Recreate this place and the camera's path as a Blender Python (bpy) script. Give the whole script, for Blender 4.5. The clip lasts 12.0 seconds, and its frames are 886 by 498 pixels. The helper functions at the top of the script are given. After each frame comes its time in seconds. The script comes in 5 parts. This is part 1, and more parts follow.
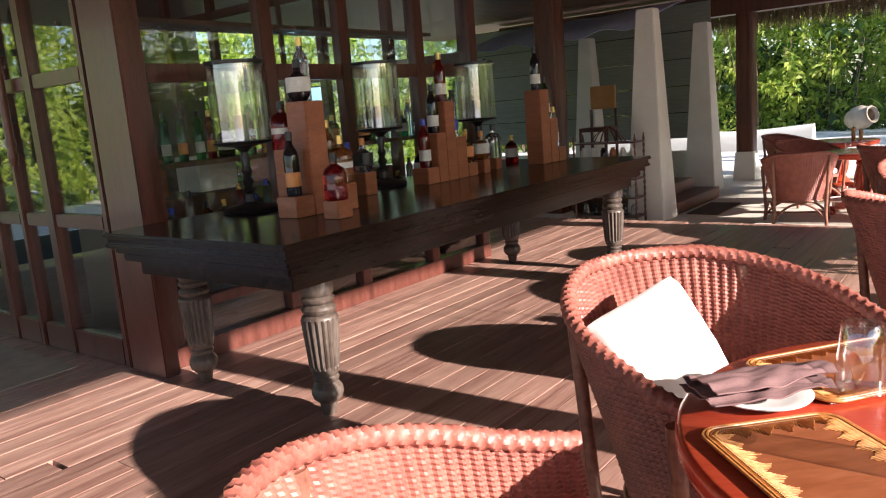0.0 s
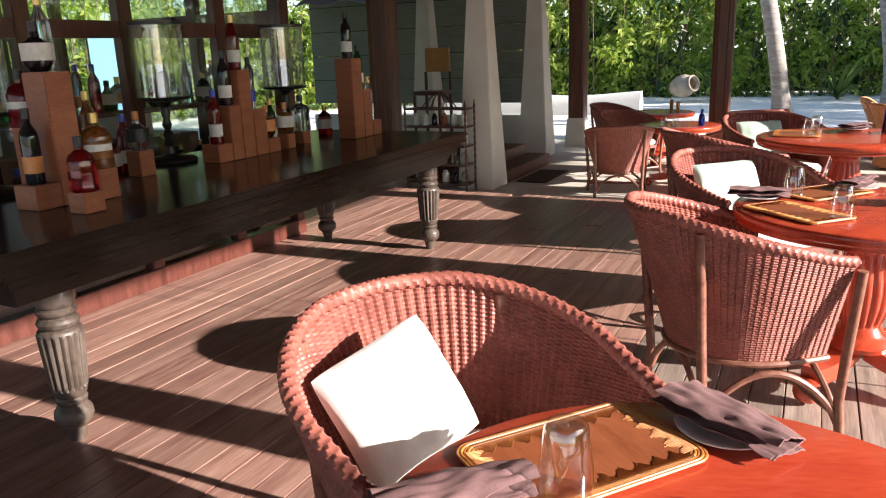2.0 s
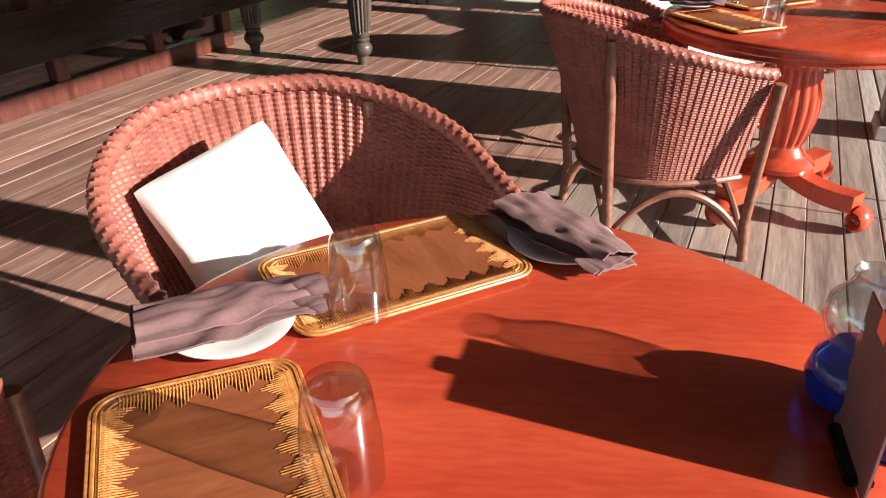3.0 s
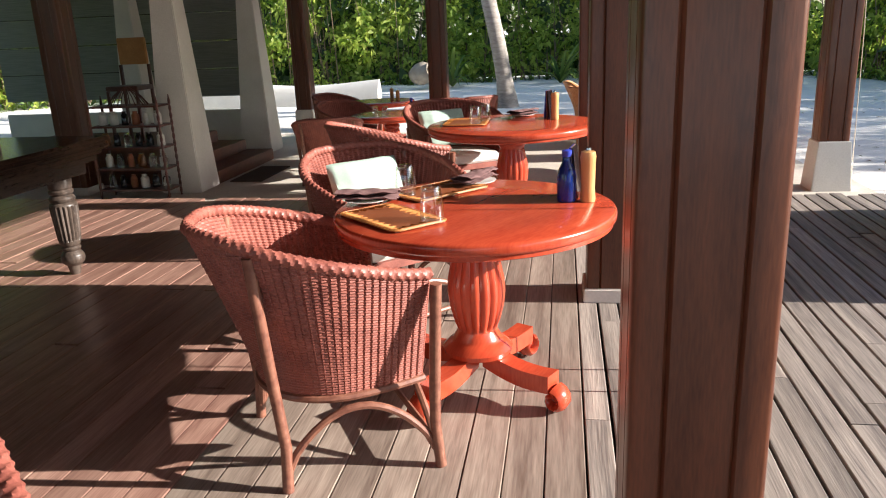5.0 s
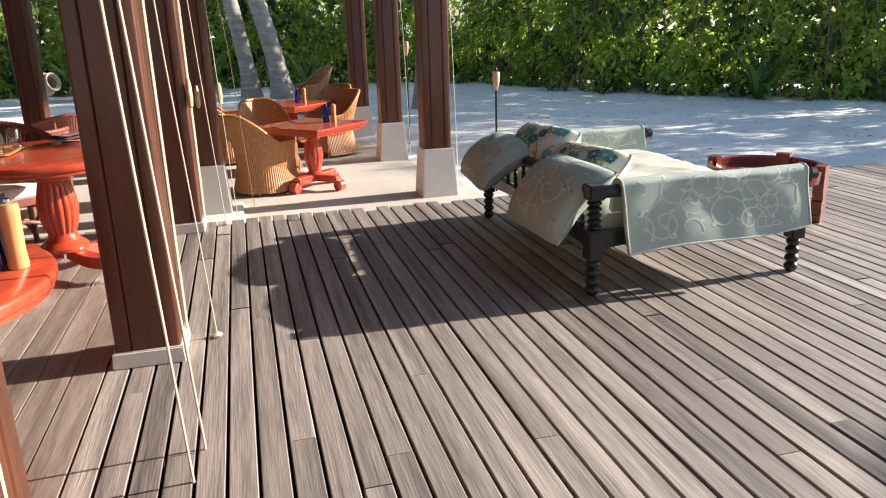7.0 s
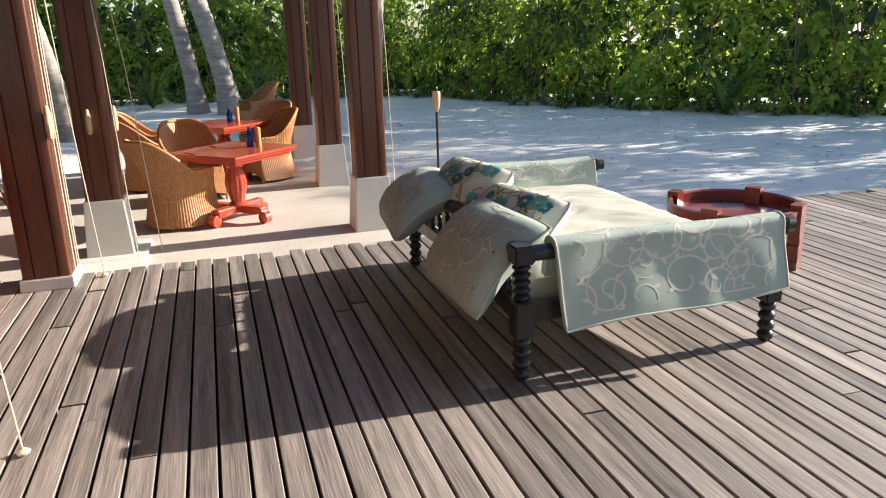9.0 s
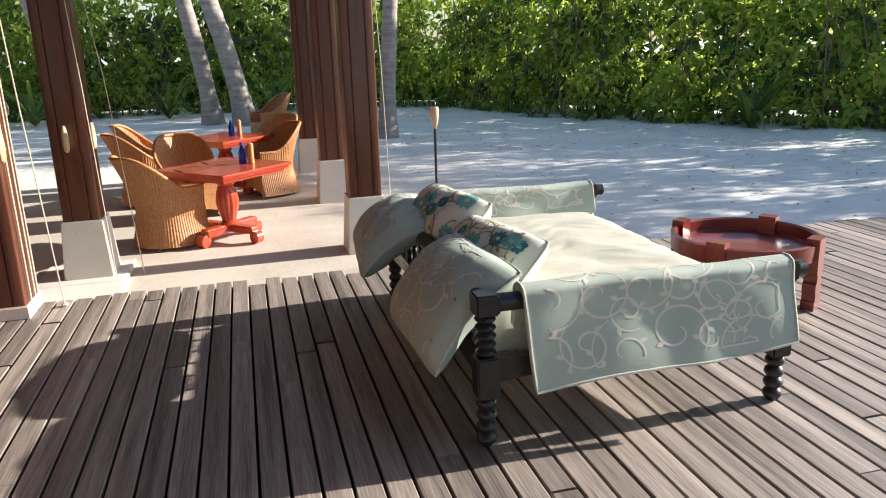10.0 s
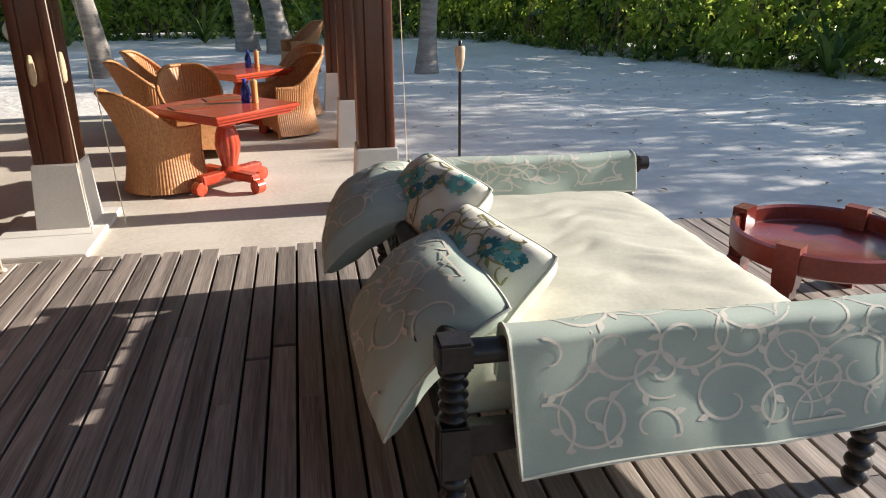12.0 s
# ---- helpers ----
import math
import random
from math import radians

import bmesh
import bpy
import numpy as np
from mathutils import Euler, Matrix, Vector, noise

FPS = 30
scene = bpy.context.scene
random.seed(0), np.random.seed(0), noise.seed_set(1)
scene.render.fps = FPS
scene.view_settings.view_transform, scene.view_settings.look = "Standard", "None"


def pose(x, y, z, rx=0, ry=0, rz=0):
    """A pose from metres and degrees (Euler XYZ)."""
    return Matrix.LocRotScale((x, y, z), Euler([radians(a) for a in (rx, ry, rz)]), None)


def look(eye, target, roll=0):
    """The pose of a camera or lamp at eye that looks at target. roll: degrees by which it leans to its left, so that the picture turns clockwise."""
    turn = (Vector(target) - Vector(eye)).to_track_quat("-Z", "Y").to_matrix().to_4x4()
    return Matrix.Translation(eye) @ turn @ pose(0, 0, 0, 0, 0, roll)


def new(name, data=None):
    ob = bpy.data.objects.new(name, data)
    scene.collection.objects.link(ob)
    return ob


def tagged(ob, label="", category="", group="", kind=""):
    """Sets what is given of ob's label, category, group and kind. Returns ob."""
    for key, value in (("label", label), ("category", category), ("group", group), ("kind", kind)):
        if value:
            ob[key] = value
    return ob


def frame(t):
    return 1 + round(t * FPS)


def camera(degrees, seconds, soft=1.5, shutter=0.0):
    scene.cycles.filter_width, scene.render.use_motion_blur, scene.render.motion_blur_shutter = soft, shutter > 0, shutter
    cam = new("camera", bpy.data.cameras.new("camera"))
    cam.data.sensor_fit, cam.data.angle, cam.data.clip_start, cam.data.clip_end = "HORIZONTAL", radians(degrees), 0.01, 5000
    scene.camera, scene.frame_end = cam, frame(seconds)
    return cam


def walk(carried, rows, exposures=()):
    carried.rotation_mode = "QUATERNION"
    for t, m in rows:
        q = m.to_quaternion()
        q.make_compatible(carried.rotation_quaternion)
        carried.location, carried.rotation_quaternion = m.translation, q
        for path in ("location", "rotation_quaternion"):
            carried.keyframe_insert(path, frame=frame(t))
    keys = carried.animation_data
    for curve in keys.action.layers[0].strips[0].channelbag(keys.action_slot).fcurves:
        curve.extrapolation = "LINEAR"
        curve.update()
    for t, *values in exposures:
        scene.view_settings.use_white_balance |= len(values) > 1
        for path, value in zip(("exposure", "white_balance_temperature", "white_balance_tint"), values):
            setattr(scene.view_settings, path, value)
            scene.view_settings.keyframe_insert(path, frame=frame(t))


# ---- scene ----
cam = camera(61.5, 12.0, soft=1.1)
PATH = [
    (0, (-0.234, 1.062, 1.313), (-1.438, 2.617, 0.948), -4.5),
    (0.5, (-0.186, 1.237, 1.398), (-1.598, 2.585, 0.963), -3.0),
    (1, (-0.222, 1.335, 1.444), (-1.476, 2.817, 0.964), -2.8),
    (1.5, (-0.225, 1.426, 1.436), (-1.201, 3.102, 0.945), -2.4),
    (2, (-0.132, 1.506, 1.437), (-0.995, 3.236, 0.924), -2.0),
    (2.5, (0.014, 1.609, 1.401), (-0.788, 3.298, 0.69), -0.5),
    (3, (0.043, 1.741, 1.335), (-0.686, 3.346, 0.391), -0.8),
    (3.5, (0.09, 1.919, 1.347), (-0.387, 3.64, 0.447), -2.5),
    (3.7, (0.123, 1.958, 1.363), (-0.252, 3.737, 0.53), -2.9),
    (5.3, (0.538, 2.277, 1.425), (0.263, 4.182, 0.88), -2.7),
    (5.5, (0.597, 2.352, 1.436), (0.476, 4.272, 0.891), -3.1),
    (6, (0.806, 2.471, 1.424), (1.032, 4.376, 0.858), -3.5),
    (6.5, (1.046, 2.52, 1.405), (1.391, 4.401, 0.822), -1.5),
    (7, (1.224, 2.697, 1.4), (1.707, 4.552, 0.826), -1.7),
    (7.5, (1.349, 2.879, 1.423), (2.003, 4.69, 0.88), -1.0),
    (7.7, (1.426, 2.928, 1.422), (2.109, 4.73, 0.885), -0.7),
    (9.3, (1.886, 3.529, 1.425), (2.415, 5.378, 0.876), -1.9),
    (9.5, (1.967, 3.585, 1.436), (2.488, 5.441, 0.901), -2.0),
    (10, (2.161, 3.73, 1.45), (2.646, 5.597, 0.923), -1.7),
    (10.5, (2.206, 3.98, 1.448), (2.691, 5.839, 0.891), -1.3),
    (11, (2.262, 4.146, 1.447), (2.797, 5.984, 0.869), 0.2),
    (11.5, (2.462, 4.287, 1.459), (2.993, 6.115, 0.846), 1.8),
    (12, (2.601, 4.496, 1.449), (2.945, 6.339, 0.754), -0.1),
]
EXPOSURES = [(0, 1.75, 5950, 15), (2.0, 1.65, 5900, 13), (3.0, 1.35, 5850, 9), (3.7, 1.3, 5800, 9), (5.5, 1.45, 5900, 10), (7.5, 1.25, 5950, 10), (9.5, 1.25, 6000, 10), (11.4, 1.15, 6000, 10), (12, 0.95, 6000, 10)]
walk(cam, [(t, look(eye, target, roll)) for t, eye, target, roll in PATH], EXPOSURES)

# ---- world and sun ----
SUN_EL = 21.0
SUN_AZ = 2.0
world = bpy.data.worlds.new("sky")
scene.world = world
world.use_nodes = True
wn = world.node_tree.nodes
sky = wn.new("ShaderNodeTexSky")
sky.sky_type, sky.sun_disc = "NISHITA", False
sky.sun_elevation, sky.sun_rotation = radians(SUN_EL), radians(90 - SUN_AZ)
wn["Background"].inputs["Strength"].default_value = 0.085
world.node_tree.links.new(sky.outputs[0], wn["Background"].inputs["Color"])
sun_data = bpy.data.lights.new("sun", "SUN")
sun_data.energy, sun_data.angle, sun_data.color = 5.0, radians(0.6), (1.0, 0.87, 0.72)
sun = new("sun", sun_data)
sun.matrix_world = look((30 * math.cos(radians(SUN_EL)) * math.cos(radians(SUN_AZ)), 30 * math.cos(radians(SUN_EL)) * math.sin(radians(SUN_AZ)), 30 * math.sin(radians(SUN_EL))), (0, 0, 0))


# ---- materials ----
def nodes_of(name):
    m = bpy.data.materials.new(name)
    m.use_nodes = True
    nt = m.node_tree
    return m, nt, nt.nodes["Principled BSDF"]


def surf(name, c1, c2, scale=8.0, rough=0.5, stretch=(1, 1, 1), bump=0.2, fine=60.0, metal=0.0, rand=0.0, coat=0.0, r_var=0.15, c3=None, dist=0.004, spec=0.5):
    """Two colours mixed by large and fine noise in object space, relief, gloss that varies, and a shade of its own for each object."""
    m, nt, p = nodes_of(name)
    new_node, link = nt.nodes.new, nt.links.new
    tc = new_node("ShaderNodeTexCoord")
    mp = new_node("ShaderNodeMapping")
    mp.inputs["Scale"].default_value = stretch
    info = new_node("ShaderNodeObjectInfo")
    shift = new_node("ShaderNodeVectorMath")
    shift.operation = "MULTIPLY_ADD"
    comb = new_node("ShaderNodeCombineXYZ")
    for k in range(3):
        link(info.outputs["Random"], comb.inputs[k])
    link(comb.outputs[0], shift.inputs[0])
    shift.inputs[1].default_value = (37.0, 11.0, 23.0)
    link(tc.outputs["Object"], mp.inputs["Vector"])
    link(mp.outputs[0], shift.inputs[2])
    big, small = new_node("ShaderNodeTexNoise"), new_node("ShaderNodeTexNoise")
    big.inputs["Scale"].default_value, big.inputs["Detail"].default_value = scale, 4
    small.inputs["Scale"].default_value, small.inputs["Detail"].default_value = fine, 5
    link(shift.outputs[0], big.inputs["Vector"])
    link(shift.outputs[0], small.inputs["Vector"])
    mixf = new_node("ShaderNodeMath")
    mixf.operation = "MULTIPLY_ADD"
    link(small.outputs["Fac"], mixf.inputs[0])
    mixf.inputs[1].default_value = 0.45
    half = new_node("ShaderNodeMath")
    half.operation = "MULTIPLY"
    link(big.outputs["Fac"], half.inputs[0])
    half.inputs[1].default_value = 0.6
    link(half.outputs[0], mixf.inputs[2])
    ramp = new_node("ShaderNodeValToRGB")
    ramp.color_ramp.elements[0].position, ramp.color_ramp.elements[1].position = 0.36, 0.68
    ramp.color_ramp.elements[0].color, ramp.color_ramp.elements[1].color = (*c1, 1), (*c2, 1)
    if c3:
        e = ramp.color_ramp.elements.new(0.5)
        e.color = (*c3, 1)
    link(mixf.outputs[0], ramp.inputs[0])
    out = ramp.outputs[0]
    if rand:
        hsv = new_node("ShaderNodeHueSaturation")
        mr = new_node("ShaderNodeMapRange")
        mr.inputs["To Min"].default_value, mr.inputs["To Max"].default_value = 1 - rand, 1 + rand
        link(info.outputs["Random"], mr.inputs["Value"])
        link(mr.outputs[0], hsv.inputs["Value"])
        link(out, hsv.inputs["Color"])
        out = hsv.outputs[0]
    link(out, p.inputs["Base Color"])
    rr = new_node("ShaderNodeMapRange")
    rr.inputs["To Min"].default_value, rr.inputs["To Max"].default_value = max(rough - r_var, 0.03), min(rough + r_var, 1)
    link(big.outputs["Fac"], rr.inputs["Value"])
    link(rr.outputs[0], p.inputs["Roughness"])
    p.inputs["Metallic"].default_value = metal
    p.inputs["Coat Weight"].default_value = coat
    p.inputs["Coat Roughness"].default_value = 0.12
    p.inputs["Specular IOR Level"].default_value = spec
    if bump:
        b = new_node("ShaderNodeBump")
        b.inputs["Strength"].default_value, b.inputs["Distance"].default_value = bump, dist
        link(mixf.outputs[0], b.inputs["Height"])
        link(b.outputs[0], p.inputs["Normal"])
    return m


def glassy(name, colour=(1, 1, 1), rough=0.02, ior=1.45):
    m, nt, p = nodes_of(name)
    p.inputs["Base Color"].default_value = (*colour, 1)
    p.inputs["Transmission Weight"].default_value, p.inputs["Roughness"].default_value, p.inputs["IOR"].default_value = 1.0, rough, ior
    return m


def pane_glass(name, base=0.07, tint=(0.93, 0.96, 0.95)):
    """A thin pane: clear, with a gloss that grows at grazing angles."""
    m, nt, p = nodes_of(name)
    clear, gloss, mix, lw = (nt.nodes.new(k) for k in ("ShaderNodeBsdfTransparent", "ShaderNodeBsdfGlossy", "ShaderNodeMixShader", "ShaderNodeLayerWeight"))
    clear.inputs[0].default_value = (*tint, 1)
    gloss.inputs["Roughness"].default_value = 0.02
    lw.inputs["Blend"].default_value = 0.5
    power, ramp = nt.nodes.new("ShaderNodeMath"), nt.nodes.new("ShaderNodeMapRange")
    power.operation = "POWER"
    power.inputs[1].default_value = 3.2
    ramp.inputs["To Min"].default_value, ramp.inputs["To Max"].default_value = base, 0.85
    nt.links.new(lw.outputs["Facing"], power.inputs[0])
    nt.links.new(power.outputs[0], ramp.inputs["Value"])
    nt.links.new(ramp.outputs[0], mix.inputs[0])
    nt.links.new(clear.outputs[0], mix.inputs[1])
    nt.links.new(gloss.outputs[0], mix.inputs[2])
    nt.links.new(mix.outputs[0], nt.nodes["Material Output"].inputs["Surface"])
    return m


def leafy(name, c1, c2, trans=0.25):
    m, nt, p = nodes_of(name)
    geo = nt.nodes.new("ShaderNodeNewGeometry")
    ramp = nt.nodes.new("ShaderNodeValToRGB")
    ramp.color_ramp.elements[0].color, ramp.color_ramp.elements[1].color = (*c1, 1), (*c2, 1)
    nt.links.new(geo.outputs["Random Per Island"], ramp.inputs[0])
    nt.links.new(ramp.outputs[0], p.inputs["Base Color"])
    p.inputs["Roughness"].default_value = 0.45
    tr, mix = nt.nodes.new("ShaderNodeBsdfTranslucent"), nt.nodes.new("ShaderNodeMixShader")
    nt.links.new(ramp.outputs[0], tr.inputs[0])
    mix.inputs[0].default_value = trans
    nt.links.new(p.outputs[0], mix.inputs[1])
    nt.links.new(tr.outputs[0], mix.inputs[2])
    nt.links.new(mix.outputs[0], nt.nodes["Material Output"].inputs["Surface"])
    return m


M_POST = surf("post_wood", (0.060, 0.018, 0.008), (0.13, 0.042, 0.018), 3, 0.36, (6, 6, 0.7), 0.15, 30, rand=0.12, coat=0.1)
M_FRAME = surf("frame_wood", (0.055, 0.016, 0.011), (0.12, 0.036, 0.024), 3, 0.36, (6, 6, 0.8), 0.15, 30, rand=0.1, coat=0.2)
M_FLOOR = surf("floor_plank", (0.18, 0.085, 0.066), (0.43, 0.265, 0.205), 2.2, 0.33, (9, 0.5, 9), 0.2, 16, rand=0.2, r_var=0.12)
M_FLOOR_WORN = surf("worn_floor_plank", (0.17, 0.125, 0.10), (0.42, 0.34, 0.28), 2.2, 0.45, (9, 0.5, 9), 0.25, 16, rand=0.2, r_var=0.12)
M_DECK = surf("deck_plank", (0.13, 0.11, 0.10), (0.42, 0.36, 0.31), 1.6, 0.58, (11, 0.4, 11), 0.5, 14, rand=0.32, r_var=0.1, dist=0.006)
M_GAP = surf("under_floor", (0.012, 0.010, 0.009), (0.02, 0.017, 0.015), 4, 0.95, bump=0)
M_STONE = surf("stone_floor", (0.50, 0.45, 0.38), (0.70, 0.64, 0.55), 1.3, 0.7, bump=0.25, fine=40)
M_PLASTER = surf("white_plaster", (0.66, 0.63, 0.57), (0.80, 0.77, 0.71), 2.5, 0.75, bump=0.2, fine=70)
M_SAND = surf("sand", (0.70, 0.68, 0.64), (0.86, 0.84, 0.80), 1.1, 0.95, bump=0.8, fine=9, dist=0.05)
M_RED = surf("red_lacquer", (0.40, 0.046, 0.020), (0.55, 0.085, 0.034), 2.2, 0.24, (1, 5, 1), 0.05, 22, rand=0.06, coat=0.3, r_var=0.06)
M_BAR = surf("bar_wood", (0.012, 0.007, 0.005), (0.034, 0.019, 0.013), 3, 0.15, (6, 0.8, 6), 0.12, 26, coat=0.0, r_var=0.06, spec=0.28)
M_LEG = surf("worn_leg", (0.030, 0.021, 0.017), (0.11, 0.082, 0.064), 9, 0.45, (1, 1, 0.5), 0.3, 60)
M_EBONY = surf("ebony", (0.010, 0.009, 0.009), (0.032, 0.028, 0.026), 8, 0.34, bump=0.15)
M_WICKER = surf("red_wicker", (0.19, 0.056, 0.042), (0.37, 0.125, 0.09), 14, 0.5, bump=0.3, fine=160, rand=0.1, dist=0.002)
M_CANE = surf("cane", (0.15, 0.055, 0.038), (0.30, 0.135, 0.085), 20, 0.4, bump=0.2)
M_GOLD = surf("golden_wicker", (0.34, 0.14, 0.05), (0.58, 0.29, 0.11), 40, 0.5, bump=0.3, fine=160, rand=0.06, dist=0.002)
M_WHITE = surf("white_cotton", (0.72, 0.72, 0.68), (0.82, 0.82, 0.78), 20, 0.9, bump=0.25, fine=240, dist=0.002)
M_SAGE = surf("sage_fabric", (0.36, 0.43, 0.37), (0.46, 0.52, 0.445), 6, 0.78, bump=0.25, fine=260, dist=0.002)
M_CREAM = surf("cream_weave", (0.48, 0.475, 0.385), (0.60, 0.58, 0.48), 5, 0.7, bump=0.25)
M_PIPING = surf("piping", (0.48, 0.49, 0.42), (0.56, 0.56, 0.49), 60, 0.8, bump=0.2)
M_TERRA = surf("terracotta_wood", (0.25, 0.08, 0.035), (0.38, 0.135, 0.06), 5, 0.45, (1, 1, 5), 0.15, 30, rand=0.08)
M_PANE = pane_glass("window_pane", 0.06)
M_THIN = pane_glass("thin_glass", 0.18, (0.97, 0.98, 0.98))
M_GLASS = glassy("clear_glass")
M_PALM = surf("palm_bark", (0.22, 0.19, 0.165), (0.46, 0.41, 0.36), 3, 0.9, (1, 1, 5), 0.6, 14, dist=0.02)
M_LEAF = leafy("hedge_leaf", (0.17, 0.30, 0.035), (0.66, 0.74, 0.15), 0.7)
# leaf green darkened to stand for the shade within the hedge
M_LEAF_SHADE = leafy("shaded_leaf", (0.02, 0.05, 0.01), (0.09, 0.16, 0.03), 0.3)
M_FROND = leafy("strap_leaf", (0.05, 0.11, 0.02), (0.22, 0.30, 0.06))
M_THATCH = surf("thatch", (0.10, 0.075, 0.04), (0.28, 0.21, 0.12), 6, 0.95, (1, 1, 0.4), 0.8, 40, dist=0.02)
M_TERRA_STEP = surf("step_wood", (0.10, 0.035, 0.02), (0.2, 0.08, 0.045), 4, 0.5, (5, 1, 1), 0.2, 30)
M_CEIL = surf("ceiling_board", (0.10, 0.045, 0.03), (0.19, 0.09, 0.055), 2, 0.5, (8, 0.5, 8), 0.2, 20)


# ---- mesh helpers ----
def box(bm, x0, x1, y0, y1, z0, z1, bevel=0.0):
    vs = [bm.verts.new((x, y, z)) for z in (z0, z1) for y in (y0, y1) for x in (x0, x1)]
    fs = [bm.faces.new([vs[k] for k in q]) for q in ((0, 2, 3, 1), (4, 5, 7, 6), (0, 1, 5, 4), (2, 6, 7, 3), (0, 4, 6, 2), (1, 3, 7, 5))]
    if bevel:
        es = list({e for f in fs for e in f.edges})
        bmesh.ops.bevel(bm, geom=es, offset=bevel, segments=2, affect="EDGES", clamp_overlap=True)
    return bm


def taper(bm, cx, cy, z0, z1, w0, w1, d0=None, d1=None, bevel=0.0):
    """A box whose foot measures w0 x d0 and whose top w1 x d1."""
    d0, d1 = d0 or w0, d1 or w1
    vs = [bm.verts.new((cx + sx * w / 2, cy + sy * d / 2, z)) for z, w, d in ((z0, w0, d0), (z1, w1, d1)) for sy in (-1, 1) for sx in (-1, 1)]
    fs = [bm.faces.new([vs[k] for k in q]) for q in ((0, 2, 3, 1), (4, 5, 7, 6), (0, 1, 5, 4), (2, 6, 7, 3), (0, 4, 6, 2), (1, 3, 7, 5))]
    if bevel:
        bmesh.ops.bevel(bm, geom=list({e for f in fs for e in f.edges}), offset=bevel, segments=2, affect="EDGES", clamp_overlap=True)
    return bm


def lathe(bm, profile, cx=0, cy=0, seg=24, flute=0, depth=0.0, zone=(0, 0)):
    """A turned solid from (radius, height) pairs; between the heights of zone its surface is fluted."""
    rings = []
    for r, z in profile:
        ring = []
        for k in range(seg):
            a = 2 * math.pi * k / seg
            q = r
            if flute and zone[0] <= z <= zone[1]:
                q = r - depth * abs(math.cos(a * flute / 2)) ** 4
            ring.append(bm.verts.new((cx + q * math.cos(a), cy + q * math.sin(a), z)))
        rings.append(ring)
    for a, b in zip(rings, rings[1:]):
        for k in range(seg):
            bm.faces.new((a[k], a[(k + 1) % seg], b[(k + 1) % seg], b[k]))
    bm.faces.new(rings[0][::-1])
    bm.faces.new(rings[-1])
    return bm


def tube(bm, pts, r, seg=8, closed=False, twist=0.0, lobes=0, amp=0.0):
    """A tube along points; r is a number or one for each point. lobes and amp give it the relief of a braid, twist turns it per metre."""
    pts = [Vector(p) for p in pts]
    n = len(pts)
    rings, run, up = [], 0.0, None
    for i, p in enumerate(pts):
        d = (pts[(i + 1) % n] - pts[i - 1]) if closed else (pts[min(i + 1, n - 1)] - pts[max(i - 1, 0)])
        d = d.normalized() if d.length > 1e-9 else Vector((0, 0, 1))
        if up is None:
            up = Vector((0, 0, 1)) if abs(d.z) < 0.9 else Vector((1, 0, 0))
        side = d.cross(up).normalized()
        up = side.cross(d).normalized()
        if i:
            run += (p - pts[i - 1]).length
        rad = r[i] if isinstance(r, (list, tuple)) else r
        ring = []
        for k in range(seg):
            a = 2 * math.pi * k / seg
            q = rad * (1 + amp * math.cos(lobes * a + twist * run)) if lobes else rad
            ring.append(bm.verts.new(p + q * (math.cos(a) * side + math.sin(a) * up)))
        rings.append(ring)
    pairs = list(zip(rings, rings[1:])) + ([(rings[-1], rings[0])] if closed else [])
    for a, b in pairs:
        for k in range(seg):
            bm.faces.new((a[k], a[(k + 1) % seg], b[(k + 1) % seg], b[k]))
    if not closed:
        bm.faces.new(rings[0][::-1])
        bm.faces.new(rings[-1])
    return bm


def sheet(bm, f, nu, nv, thick=0.0):
    """A surface from f(u, v), u and v from 0 to 1; with a thickness it is a closed slab."""
    top = [[Vector(f(i / nu, j / nv)) for j in range(nv + 1)] for i in range(nu + 1)]
    grids = [top]
    if thick:
        low = []
        for i in range(nu + 1):
            row = []
            for j in range(nv + 1):
                a = top[min(i + 1, nu)][j] - top[max(i - 1, 0)][j]
                b = top[i][min(j + 1, nv)] - top[i][max(j - 1, 0)]
                nrm = a.cross(b)
                row.append(top[i][j] - thick * (nrm.normalized() if nrm.length > 1e-12 else Vector((0, 0, 1))))
            low.append(row)
        grids.append(low)
    vv = [[[bm.verts.new(p) for p in row] for row in g] for g in grids]
    for g, flip in zip(vv, (False, True)):
        for i in range(nu):
            for j in range(nv):
                q = (g[i][j], g[i + 1][j], g[i + 1][j + 1], g[i][j + 1])
                bm.faces.new(q[::-1] if flip else q)
    if thick:
        a, b = vv
        for i in range(nu):
            bm.faces.new((a[i + 1][0], a[i][0], b[i][0], b[i + 1][0]))
            bm.faces.new((a[i][nv], a[i + 1][nv], b[i + 1][nv], b[i][nv]))
        for j in range(nv):
            bm.faces.new((a[0][j], a[0][j + 1], b[0][j + 1], b[0][j]))
            bm.faces.new((a[nu][j + 1], a[nu][j], b[nu][j], b[nu][j + 1]))
    return bm


def mesh_of(name, bm, material, smooth=True):
    me = bpy.data.meshes.new(name)
    bm.normal_update()
    bm.to_mesh(me)
    bm.free()
    me.materials.append(material)
    if smooth:
        me.shade_smooth()
        me.set_sharp_from_angle(angle=radians(38))
    return me


def part(name, bm, material, parent, label="", smooth=True):
    ob = new(name, mesh_of(name, bm, material, smooth))
    ob.parent = parent
    if label:
        ob["label"] = label
    return ob


def thing(name, label, category, at=None, group="", kind=""):
    ob = tagged(new(name), label, category, group, kind)
    if at is not None:
        ob.matrix_world = at
    return ob


def solid(name, bm, material, label, category="", kind="", group="", at=None, smooth=True):
    """A thing that is one mesh."""
    ob = tagged(new(name, mesh_of(name, bm, material, smooth)), label, category, group, kind)
    if at is not None:
        ob.matrix_world = at
    return ob


def B():
    return bmesh.new()

